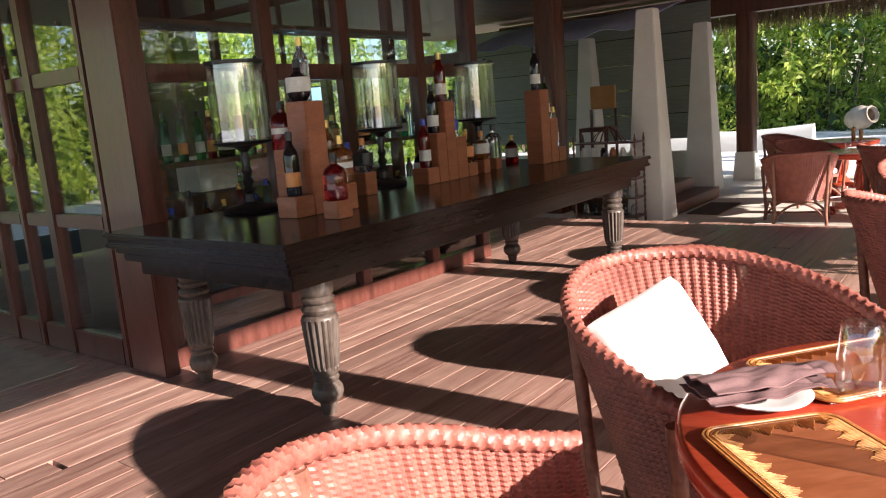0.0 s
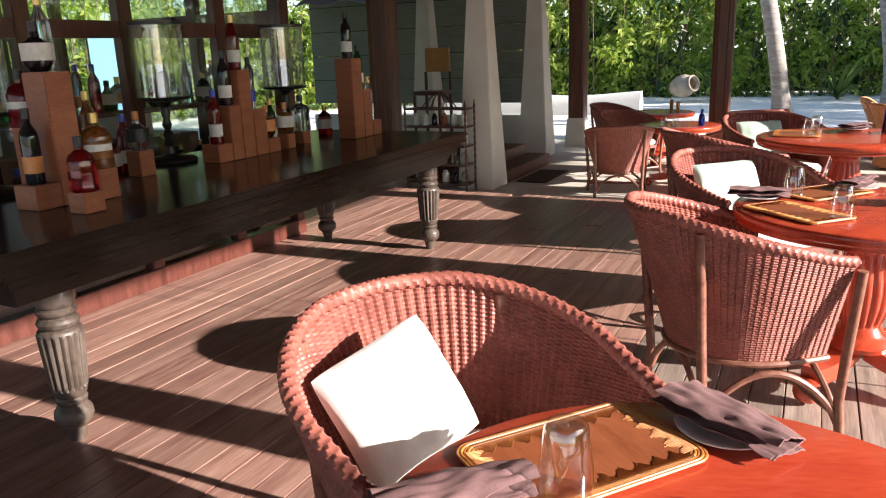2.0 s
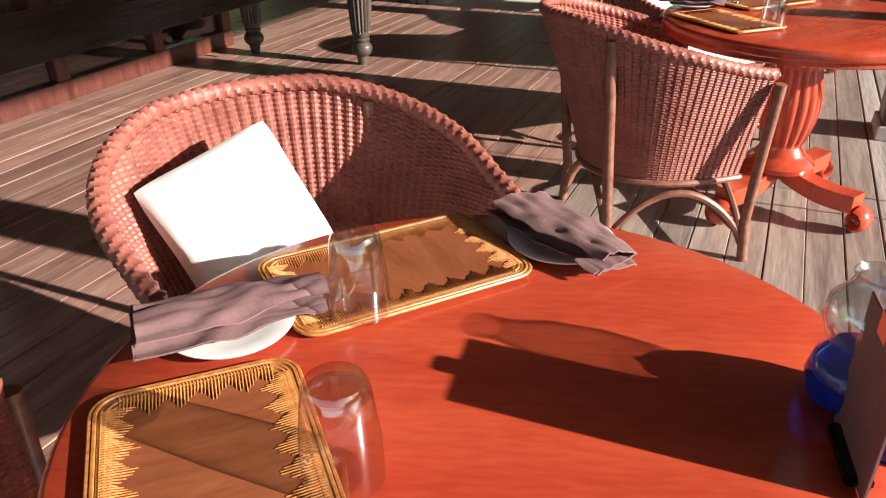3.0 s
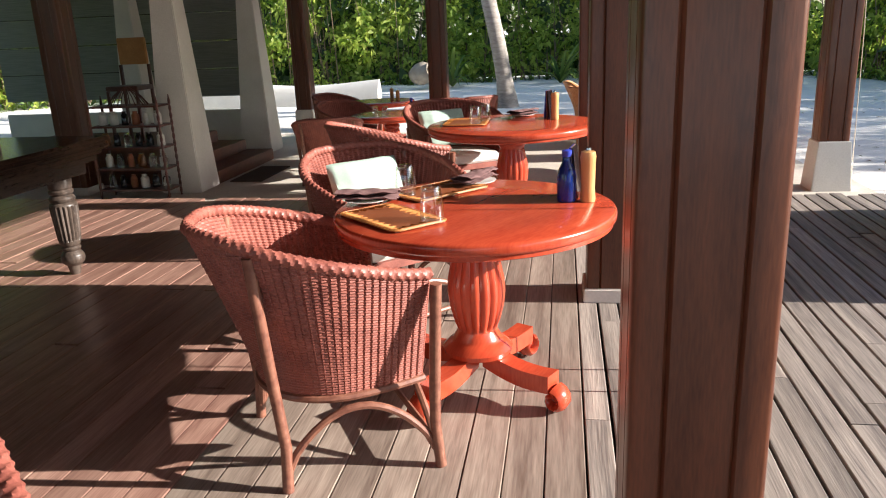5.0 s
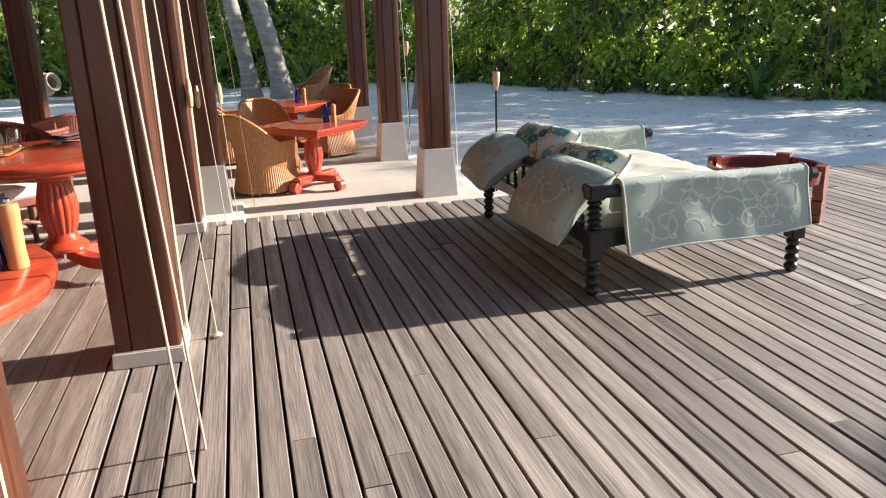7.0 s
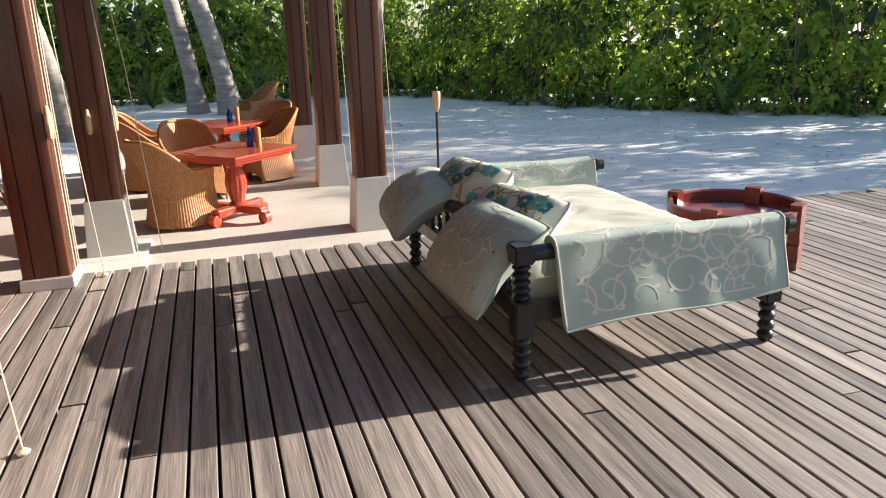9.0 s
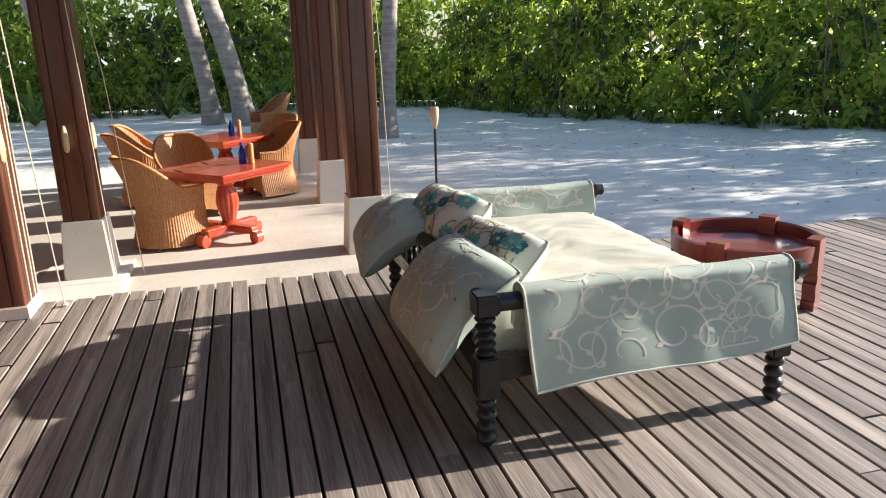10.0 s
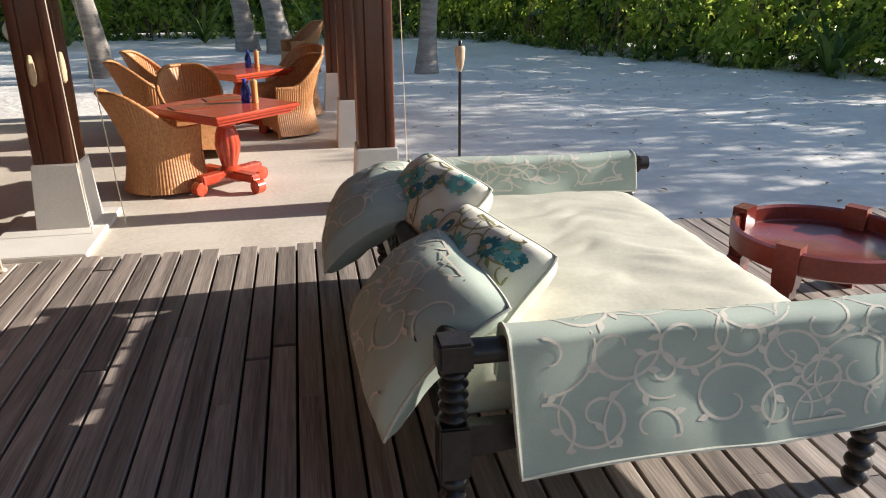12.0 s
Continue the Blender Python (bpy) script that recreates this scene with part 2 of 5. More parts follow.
# ---- ground, floors ----
TZ = -0.31  # the terrace lies two steps below the deck


def ground_z(y):
    return TZ if y > 8.57 else 0.0


def sand_z(x, y):
    far = max(0.0, y - 9.5, x - 8.5)
    z = -0.34 + 0.016 * min(far, 14)
    if far > 0:
        z += 0.025 * noise.noise(Vector((x * 0.5, y * 0.5, 0))) * min(1, far / 2)
    return z - (0.06 if -9 < x < 3.4 and y < 15.9 else 0)


def spread(u):
    w = 2 * u - 1
    return 30 * w + 370 * w**7


bm = sheet(B(), lambda u, v: (spread(u) + 3, spread(v) + 8, sand_z(spread(u) + 3, spread(v) + 8)), 150, 150)
solid("ground", bm, M_SAND, "pale coral sand raked smooth around the pavilion", "sand", "structure")

floor = solid("floor", box(B(), -11.5, 0.535, -4.0, 8.53, -0.08, -0.032), M_GAP, "polished reddish-brown hardwood plank floor of the restaurant", "floor", "structure", smooth=False)
deck = solid("deck", box(B(), 0.535, 11.6, -4.0, 8.53, -0.08, -0.032), M_GAP, "weathered grey timber deck with open joints", "deck", "structure", smooth=False)
solid("trim", box(B(), -11.5, 11.6, 8.532, 8.568, -0.42, -0.033, 0.004), M_DECK, "weathered timber fascia under the deck edge", "fascia", "structure")
bm = box(B(), -9.5, 3.55, 8.572, 16.0, TZ - 0.1, TZ)
solid("stone_floor", bm, M_STONE, "smooth cream stone floor dusted with sand", "floor", "structure", smooth=False)
bm = box(B(), -8.4, -4.54, 1.0, 3.05, 0.0, 0.006, 0.002)
solid("floor_mat", bm, surf("sisal", (0.30, 0.26, 0.20), (0.42, 0.37, 0.29), 12, 0.95, bump=0.5, fine=140), "flat beige sisal mat on the plank floor", "mat")

# ---- roof posts ----
def post_mesh(w, z0, z1):
    """A square shaft with three shallow grooves on each face and eased corners."""
    bm = B()
    h = w / 2
    prof = []
    for q in range(4):
        side = [(-h + 0.012, -h), (-0.075, -h), (-0.068, -h + 0.008), (-0.061, -h), (0.061, -h), (0.068, -h + 0.008), (0.075, -h), (h - 0.012, -h), (h - 0.004, -h + 0.004)]
        c, s = math.cos(q * math.pi / 2), math.sin(q * math.pi / 2)
        prof += [(x * c - y * s, x * s + y * c) for x, y in side]
    rings = [[bm.verts.new((x, y, z)) for x, y in prof] for z in (z0, z1)]
    for k in range(len(prof)):
        bm.faces.new((rings[0][k], rings[0][(k + 1) % len(prof)], rings[1][(k + 1) % len(prof)], rings[1][k]))
    bm.faces.new(rings[0][::-1])
    bm.faces.new(rings[1])
    return bm


def low_post(x, y):
    t = thing("timber_post", "tall square red-brown hardwood post on a low white footing", "post", pose(x, y, 0), "posts along the deck edge")
    part("footing", taper(B(), 0, 0, 0.0, 0.075, 0.31, 0.30, bevel=0.006), M_PLASTER, t, "low white stone footing")
    part("shaft", post_mesh(0.272, 0.075, 2.62), M_POST, t)
    return t


def plinth_post(x, y, w=0.28, p0=0.38, p1=0.31, ph=0.50, top=3.2, group="posts of the stone terrace"):
    t = thing("timber_post", "square dark red hardwood post on a tapered white plinth", "post", pose(x, y, TZ), group)
    part("plinth", taper(B(), 0, 0, -0.02, ph, p0, p1, bevel=0.008), M_PLASTER, t, "tapered white rendered plinth")
    part("shaft", post_mesh(w, ph - 0.005, top), M_POST, t)
    return t


for y in (3.68, 6.09, 8.40):
    low_post(0.72, y)
for x, y in ((0.85, 10.18), (3.14, 10.26), (3.13, 12.62), (3.08, 14.95), (-1.43, 13.8), (-3.98, 14.9)):
    plinth_post(x, y)
solid("base_slab", box(B(), 0.45, 1.14, 9.42, 10.5, TZ - 0.02, TZ + 0.035, 0.006), M_PLASTER, "low cream stone slab under a post", "slab")
t = thing("timber_post", "square dark red hardwood post at the end of the bar wall", "post", pose(-5.30, 10.32, TZ))
part("footing", taper(B(), 0, 0, 0.0, 0.09, 0.34, 0.32, bevel=0.006), M_PLASTER, t, "low white footing")
part("shaft", post_mesh(0.30, 0.09, 3.2), M_POST, t)

# ---- tapered white piers of the shelter beyond the bar ----
def pier(x, y, w0=0.50, w1=0.22, h=2.68):
    bm = taper(B(), 0, 0, 0.0, h, w0, w1, bevel=0.01)
    solid("white_pier", bm, M_PLASTER, "tall white plastered pier that narrows upward", "pier", group="white piers", at=pose(x, y, TZ))


pier(-3.99, 10.50)
pier(-4.28, 13.50)
pier(-6.4, 13.7)

# ---- roof over the restaurant and the terrace ----
bm = B()
for k in range(44):
    x = -11.4 + k * 0.34
    box(bm, x, x + 0.335, -4.0, 16.0, 2.95, 2.98)
solid("ceiling", bm, M_CEIL, "dark stained board ceiling under the thatched roof", "ceiling", "structure", smooth=False)
solid("roof_beam", box(B(), 0.60, 0.84, -4.0, 9.5, 2.62, 2.93, 0.006), M_POST, "long red-brown eaves beam along the post heads", "beam", "structure")
solid("roof_beam", box(B(), -8.9, 3.1, 14.75, 15.05, 2.55, 2.9, 0.006), M_POST, "long red-brown beam across the far post heads", "beam", "structure")
solid("roof_beam", box(B(), 3.02, 3.26, 9.9, 14.74, 2.6, 2.93, 0.006), M_POST, "red-brown beam over the terrace posts", "beam", "structure")

# ---- glazed room behind the bar ----
WX, SY = -3.93, 3.22
YS = (3.32, 4.22, 4.90, 5.72, 6.45)


def glazed(name, label, frame, lights):
    """A timber-framed glazed wall: frame is a list of boxes, lights a list of pane boxes."""
    w = thing(name, label, "glazed wall", kind="structure")
    for f in frame:
        part("frame_member", box(B(), *f, 0.006), M_FRAME, w)
    for p in lights:
        ob = part("pane", box(B(), *p), M_PANE, w, "clear glass pane", smooth=False)
        ob.visible_shadow = False
    return w


fr, gl = [], []
for y in YS:
    fr.append((WX - 0.06, WX + 0.02, y - 0.05, y + 0.05, 0.12, 2.95))
for y0, y1 in zip(YS, YS[1:]):
    a, b = y0 + 0.05, y1 - 0.05
    for z0, z1 in ((0.30, 0.36), (1.58, 1.68), (2.4, 2.5)):
        fr.append((WX - 0.05, WX + 0.01, a, b, z0, z1))
    for z0, z1 in ((0.36, 1.58), (1.68, 2.4)):
        gl.append((WX - 0.028, WX - 0.022, a, b, z0, z1))
    gl.append((WX - 0.028, WX - 0.022, a, b, 0.12, 0.30))
glazed("wall_east", "dark red timber framed glass wall behind the bar", fr, gl)
solid("baseboard", box(B(), WX - 0.07, WX + 0.03, 3.28, 6.50, 0.0, 0.12, 0.006), M_FRAME, "deep red-brown timber skirting under the glass wall", "skirting", "structure")
solid("corner_post", box(B(), -4.16, -3.82, 3.17, 3.26, 0.0, 2.95, 0.008), M_FRAME, "broad red-brown timber corner casing of the glazed room", "casing", "structure")
fr, gl = [], []
XS = (-4.22, -4.86, -5.24, -5.64, -6.6, -7.7, -8.5, -9.4, -10.3, -11.2)
for k, x in enumerate(XS):
    w = 0.09 if k in (1, 3, 4, 6, 9) else 0.05
    fr.append((x - w / 2, x + w / 2, SY - 0.04, SY + 0.04, 0.0, 2.95))
for x1, x0 in zip(XS, XS[1:]):
    for z0, z1 in ((0.0, 0.16), (0.80, 0.88), (1.62, 1.70), (2.45, 2.55)):
        fr.append((x0 + 0.046, x1 - 0.046, SY - 0.03, SY + 0.03, z0, z1))
    for z0, z1 in ((0.16, 0.80), (0.88, 1.62), (1.70, 2.45)):
        gl.append((x0 + 0.02, x1 - 0.02, SY - 0.003, SY + 0.003, z0, z1))
doors = glazed("wall_south", "dark timber framed glass doors at the end of the glazed room", fr, gl)
for x in (-5.12, -5.36):
    bm = lathe(B(), [(0.02, 0), (0.024, 0.02), (0.032, 0.06), (0.024, 0.10), (0.032, 0.14), (0.024, 0.18), (0.026, 0.2), (0.026, 0.75), (0.024, 0.77), (0.032, 0.81), (0.024, 0.85), (0.032, 0.89), (0.024, 0.93), (0.02, 0.95)], seg=14)
    t = part("door_handle", bm, M_POST, doors, "long turned red-brown pull handle")
    t.location = (x, SY - 0.075, 1.18)
    for z in (0.28, 0.68):
        part("bracket", box(B(), -0.012, 0.012, 0.02, 0.05, z - 0.02, z + 0.02), M_EBONY, t)
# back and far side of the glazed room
# wall colour is darkened to dim the room seen through the glass
solid("wall_west", box(B(), -11.4, -11.26, 3.18, 9.0, 0, 2.95), surf("dimmed_room_wall", (0.10, 0.085, 0.07), (0.16, 0.135, 0.11), 3, 0.8), "plain back wall of the glazed room, coloured dark for the dim interior", "wall", "structure", smooth=False)
fr, gl = [], []
for k in range(9):
    x = -4.05 - k * 0.86
    fr.append((x - 0.05, x + 0.05, 6.47, 6.55, 0.0, 2.95))
for k in range(8):
    x1, x0 = -4.10 - k * 0.86, -4.86 - k * 0.86
    for z0, z1 in ((0.0, 0.2), (1.69, 1.80), (2.5, 2.6)):
        fr.append((x0, x1, 6.48, 6.54, z0, z1))
    for z0, z1 in ((0.2, 1.69), (1.8, 2.5)):
        gl.append((x0, x1, 6.507, 6.513, z0, z1))
glazed("wall_north", "dark timber framed glass end wall of the glazed room", fr, gl)

# ---- bar table ----
M_PALE = surf('pale_sage', (0.34, 0.46, 0.39), (0.43, 0.54, 0.46), 18, 0.85, bump=0.2, fine=200, dist=0.002)
M_FLORAL = surf('cream_cotton', (0.66, 0.63, 0.52), (0.76, 0.74, 0.64), 10, 0.85, bump=0.2, fine=200, dist=0.002)
bar = thing("bar_table", "long dark polished wood bar table on fluted turned legs", "bar table", pose(0, 0, 0))
X0, X1, Y0, Y1 = -3.80, -2.44, 2.92, 6.62
for i, (o, z0, z1) in enumerate(((0.0, 0.822, 0.85), (0.018, 0.798, 0.822), (0.006, 0.772, 0.798), (0.04, 0.742, 0.772), (0.065, 0.70, 0.742))):
    part("moulding" if i else "tabletop", box(B(), X0 + o, X1 - o, Y0 + o, Y1 - o, z0, z1, 0.008 if i != 1 else 0.004), M_BAR, bar, "" if i else "dark glossy tabletop")
bm = box(B(), X0 + 0.12, X1 - 0.12, Y0 + 0.12, Y1 - 0.12, 0.625, 0.70, 0.004)
part("apron", bm, M_BAR, bar)
LEG = [(0.030, 0), (0.036, 0.03), (0.042, 0.06), (0.052, 0.068), (0.066, 0.082), (0.073, 0.105), (0.070, 0.13), (0.058, 0.148), (0.050, 0.158), (0.057, 0.166), (0.060, 0.178), (0.052, 0.188), (0.060, 0.20), (0.064, 0.215), (0.070, 0.24), (0.083, 0.42), (0.085, 0.45), (0.078, 0.466), (0.066, 0.474), (0.074, 0.484), (0.078, 0.498), (0.070, 0.512), (0.060, 0.52), (0.072, 0.532), (0.074, 0.545), (0.064, 0.556), (0.070, 0.566), (0.072, 0.60), (0.074, 0.625)]
prof = []
for (r0, z0), (r1, z1) in zip(LEG, LEG[1:]):
    prof += [(r0 + (r1 - r0) * k / 3, z0 + (z1 - z0) * k / 3) for k in range(3)]
prof.append(LEG[-1])
leg_me = mesh_of("leg", lathe(B(), prof, seg=72, flute=18, depth=0.010, zone=(0.23, 0.455)), M_LEG)
for x in (-2.65, -3.58):
    for y in (3.25, 6.34):
        ob = new("leg", leg_me)
        ob.parent, ob.location = bar, (x, y, 0)
        ob["label"] = "worn fluted turned leg"

# ---- round dining tables ----
def round_table(x, y, turn, R=0.55, label="round red lacquered pedestal dining table"):
    t = thing("round_table", label, "table", pose(x, y, ground_z(y), 0, 0, turn), "red dining tables")
    top = [(R - 0.06, 0.690), (R - 0.03, 0.694), (R - 0.012, 0.702), (R - 0.012, 0.716), (R - 0.004, 0.720), (R, 0.728), (R, 0.748), (R - 0.004, 0.756), (R - 0.012, 0.760), (R * 0.6, 0.760), (0.02, 0.760)]
    part("tabletop", lathe(B(), top, seg=72), M_RED, t)
    col = [(0.11, 0.16), (0.135, 0.17), (0.14, 0.19), (0.12, 0.21), (0.10, 0.225), (0.085, 0.25), (0.078, 0.265), (0.092, 0.30), (0.108, 0.36), (0.115, 0.42), (0.112, 0.47), (0.098, 0.54), (0.086, 0.59), (0.095, 0.605), (0.098, 0.625), (0.085, 0.64), (0.12, 0.66), (0.16, 0.672), (0.16, 0.69)]
    pr = []
    for (r0, z0), (r1, z1) in zip(col, col[1:]):
        pr += [(r0 + (r1 - r0) * k / 3, z0 + (z1 - z0) * k / 3) for k in range(3)]
    pr.append(col[-1])
    part("pedestal", lathe(B(), pr, seg=64, flute=16, depth=0.010, zone=(0.27, 0.585)), M_RED, t, "fluted turned pedestal")
    bm = B()
    for q in range(4):
        a = q * math.pi / 2
        pts = []
        for k in range(9):
            s = k / 8
            pts.append((0.05 + 0.30 * s, 0.155 - 0.035 * s - 0.02 * math.sin(s * math.pi)))
        vs = []
        for r, z in pts:
            for w, zz in ((-0.04, z - 0.035), (0.04, z - 0.035), (0.04, z + 0.035), (-0.04, z + 0.035)):
                vs.append(bm.verts.new((r * math.cos(a) - w * math.sin(a), r * math.sin(a) + w * math.cos(a), zz)))
        for k in range(8):
            for j in range(4):
                bm.faces.new((vs[4 * k + j], vs[4 * k + (j + 1) % 4], vs[4 * k + 4 + (j + 1) % 4], vs[4 * k + 4 + j]))
        bm.faces.new(vs[:4][::-1])
        bm.faces.new(vs[-4:])
    part("base", bm, M_RED, t)
    for q in range(4):
        bm = B()
        spiral = [(0.36 + (0.045 - 0.004 * k * 0.6) * math.sin(k * 0.55), 0.052 + (0.045 - 0.004 * k * 0.6) * math.cos(k * 0.55)) for k in range(15)]
        tube(bm, [(r, 0.0, z) for r, z in spiral], [0.020 - 0.0006 * k for k in range(15)], 8)
        for v in bm.verts:
            v.co.y *= 2.3
        bmesh.ops.rotate(bm, verts=bm.verts, matrix=Matrix.Rotation(q * math.pi / 2, 3, "Z"))
        part("scroll_foot", bm, M_RED, t)
    return t


# ---- wicker tub chair ----
def tub_plan(s, r=0.345):
    """Plan of the shell: s from -1 to 1 round the back; front is +x."""
    run = s * (math.pi / 2 * r + 0.24)
    lim = math.pi / 2 * r
    if abs(run) <= lim:
        a = run / r
        return Vector((-r * math.cos(a) + 0.0, r * math.sin(a), 0)), Vector((-math.cos(a), math.sin(a), 0))
    e = abs(run) - lim
    sg = 1 if s > 0 else -1
    return Vector((e, sg * (r - 0.03 * e * e / 0.06), 0)), Vector((0.0, sg, 0))


def tub_rim(s):
    q = abs(s)
    w = min(1, max(0, (q - 0.20) / 0.80))
    return 0.84 - 0.16 * (0.5 * w + 0.5 * w * w * (3 - 2 * w))


TUB = {}


def tub_meshes():
    cols, nv = 66, 96

    def wall(u, v):
        s = 2 * u - 1
        p, n = tub_plan(s)
        top, low = tub_rim(s), 0.285
        z = low + (top - low) * v
        back = max(0.0, 1 - abs(s) * 1.25)
        lean = -0.085 * (1 - v) ** 1.2 + (0.035 + 0.06 * back) * v ** 1.5
        row = round(v * nv)
        k = round(u * cols * 4)
        rib = 0.0040 * math.cos(math.pi * k / 2 + 0.6) - 0.0030 * (row % 2) - 0.0008 * ((row // 2 + k // 4) % 2)
        q = p + n * (lean + rib)
        return (q.x, q.y, z)

    TUB["shell"] = mesh_of("shell", sheet(B(), wall, cols * 4, nv, 0.012), M_WICKER)
    TUB["shell"].shade_flat()
    pts = []
    for k in range(281):
        s = -1 + 2 * k / 280
        p, n = tub_plan(s)
        q = p + n * (0.035 + 0.06 * max(0.0, 1 - abs(s) * 1.25))
        pts.append((q.x, q.y, tub_rim(s) + 0.004))
    TUB["rim"] = mesh_of("rim", tube(B(), pts, 0.019, 14, twist=210, lobes=4, amp=0.16), M_WICKER)
    low = []
    for k in range(61):
        p, n = tub_plan(-1 + 2 * k / 60)
        q = p - n * 0.072
        low.append((q.x, q.y, 0.285))
    TUB["lower_rail"] = mesh_of("lower_rail", tube(B(), low, 0.014, 8), M_CANE)
    bm = B()
    ring = []
    for k in range(41):
        p, n = tub_plan(-1 + 2 * k / 40)
        ring.append(p - n * 0.055)
    lo = [bm.verts.new((p.x, p.y, 0.36)) for p in ring]
    hi = [bm.verts.new((p.x, p.y, 0.40)) for p in ring]
    m = len(ring)
    for k in range(m):
        bm.faces.new((lo[k], lo[(k + 1) % m], hi[(k + 1) % m], hi[k]))
    bm.faces.new(lo[::-1])
    bm.faces.new(hi)
    TUB["seat"] = mesh_of("seat", bm, M_WICKER)
    bm = B()
    c0 = Vector((0.02, 0, 0))
    rings = []
    for f, z in ((0.90, 0.402), (0.97, 0.42), (0.97, 0.455), (0.90, 0.478), (0.5, 0.488)):
        rings.append([bm.verts.new((c0 + (p - c0) * f) + Vector((0, 0, z))) for p in ring])
    for a, b in zip(rings, rings[1:]):
        for k in range(m):
            bm.faces.new((a[k], a[(k + 1) % m], b[(k + 1) % m], b[k]))
    bm.faces.new(rings[0][::-1])
    bm.faces.new(rings[-1])
    TUB["seat_cushion"] = mesh_of("seat_cushion", bm, M_WHITE)
    feet = [Vector((0.235, 0.33, 0)), Vector((0.235, -0.33, 0)), Vector((-0.24, 0.26, 0)), Vector((-0.24, -0.26, 0))]
    tops = [Vector((0.235, 0.365, 0.66)), Vector((0.235, -0.365, 0.66)), Vector((-0.285, 0.275, 0.80)), Vector((-0.285, -0.275, 0.80))]
    TUB["legs"] = []
    for f, tp in zip(feet, tops):
        out = f.normalized() * 0.02
        mid = f.lerp(tp, 0.45) + out * 0.4
        TUB["legs"].append(mesh_of("leg", tube(B(), [f * 1.06, f * 1.02 + Vector((0, 0, 0.15)), mid + Vector((0, 0, 0.03)), tp + out], 0.019, 10), M_CANE))
    TUB["arches"] = []
    for a, b in ((0, 2), (1, 3), (2, 3), (0, 1)):
        p, q = feet[a] * 1.02, feet[b] * 1.02
        TUB["arches"].append(mesh_of("arch_brace", tube(B(), [p.lerp(q, k / 16) + Vector((0, 0, 0.06 + 0.20 * math.sin(math.pi * k / 16) ** 0.7)) for k in range(17)], 0.013, 8), M_CANE))
    TUB["stretcher"] = mesh_of("stretcher", tube(B(), [feet[0] * 1.02 + Vector((0, 0, 0.09)), feet[1] * 1.02 + Vector((0, 0, 0.09))], 0.012, 8), M_CANE)


tub_meshes()


def tub_chair(x, y, face, cushion=True, label="red-brown woven wicker tub chair with a pale seat cushion"):
    """face: the direction in degrees, from +x, in which the sitter looks."""
    t = thing("tub_chair", label, "chair", pose(x, y, ground_z(y), 0, 0, face), "wicker tub chairs")
    names = [("shell", TUB["shell"]), ("rim", TUB["rim"]), ("lower_rail", TUB["lower_rail"]), ("seat", TUB["seat"]), ("stretcher", TUB["stretcher"])]
    names += [("leg", m) for m in TUB["legs"]] + [("arch_brace", m) for m in TUB["arches"]]
    if cushion:
        names.append(("seat_cushion", TUB["seat_cushion"]))
    for n, m in names:
        ob = new(n, m)
        ob.parent = t
    return t


def pillow_bm(w, h, thick, sag=0.0, n=26):
    """A stuffed cushion: w along x, h along y, pinched at the corners, with soft wrinkles."""
    bm = B()

    def side(sg):
        def f(u, v):
            a, b = 2 * u - 1, 2 * v - 1
            pin = 1 - 0.07 * (a * a * (1 - b * b) + b * b * (1 - a * a))
            e = max(0.0, (1 - abs(a) ** 2.6)) ** 0.42 * max(0.0, (1 - abs(b) ** 2.6)) ** 0.42
            z = sg * thick / 2 * e
            z += 0.012 * noise.noise(Vector((a * 3, b * 3, sg * 2.0))) * e
            return (a * w / 2 * (1 - 0.05 * (1 - b * b) - 0.06 * a * a * b ** 4), b * h / 2 * (1 - 0.05 * (1 - a * a) - 0.06 * b * b * a ** 4), z - sag * a * a)
        return f

    for sg in (1, -1):
        k = len(bm.verts)
        sheet(bm, side(sg), n, n)
        if sg < 0:
            bmesh.ops.reverse_faces(bm, faces=[f for f in bm.faces if f.verts[0].index >= 0 and all(v.co.z <= 0.013 + 0 for v in f.verts) and f.calc_center_median().z < 0])
    bmesh.ops.remove_doubles(bm, verts=bm.verts, dist=0.0005)
    bmesh.ops.recalc_face_normals(bm, faces=bm.faces)
    return bm


def edge_piping(w, h, sag=0.0):
    pts = []
    for k in range(96):
        q = k / 24
        i, e = int(q), 2 * (q - int(q)) - 1
        a, b = ((e, -1), (1, e), (-e, 1), (-1, -e))[i]
        pts.append((a * w / 2 * (1 - 0.05 * (1 - b * b) - 0.06 * a * a * b ** 4), b * h / 2 * (1 - 0.05 * (1 - a * a) - 0.06 * b * b * a ** 4), -sag * a * a))
    return tube(B(), pts, 0.0055, 6, closed=True)


def pillow(name, label, m, material, w=0.42, h=0.42, thick=0.13, piping=True, sag=0.0):
    ob = solid(name, pillow_bm(w, h, thick, sag), material, label, "pillow", at=m)
    if piping:
        part("piping", edge_piping(w, h, sag), M_PIPING, ob, "pale corded edge")
    return ob


T_A, T_B, T_C = (-0.20, 2.41), (0.12, 4.94), (0.10, 7.50)
round_table(*T_A, 20, 0.503)
round_table(*T_B, 60, 0.535)
round_table(*T_C, 50, 0.6)
round_table(-1.63, 11.25, 30, 0.5)
round_table(-2.2, 13.1, 0, 0.5)
CHAIRS = ((-0.75, 2.88, -32), (-0.34, 4.53, 31), (-0.67, 1.85, 60), (-0.38, 5.66, -45), (-0.66, 7.05, 35), (-0.38, 8.10, -55), (-2.20, 10.46, 106),
          (-0.9, 10.85, 150), (-2.4, 12.0, -40), (-0.85, 12.6, 130), (-2.9, 13.4, -20))
for c in CHAIRS:
    tub_chair(*c)
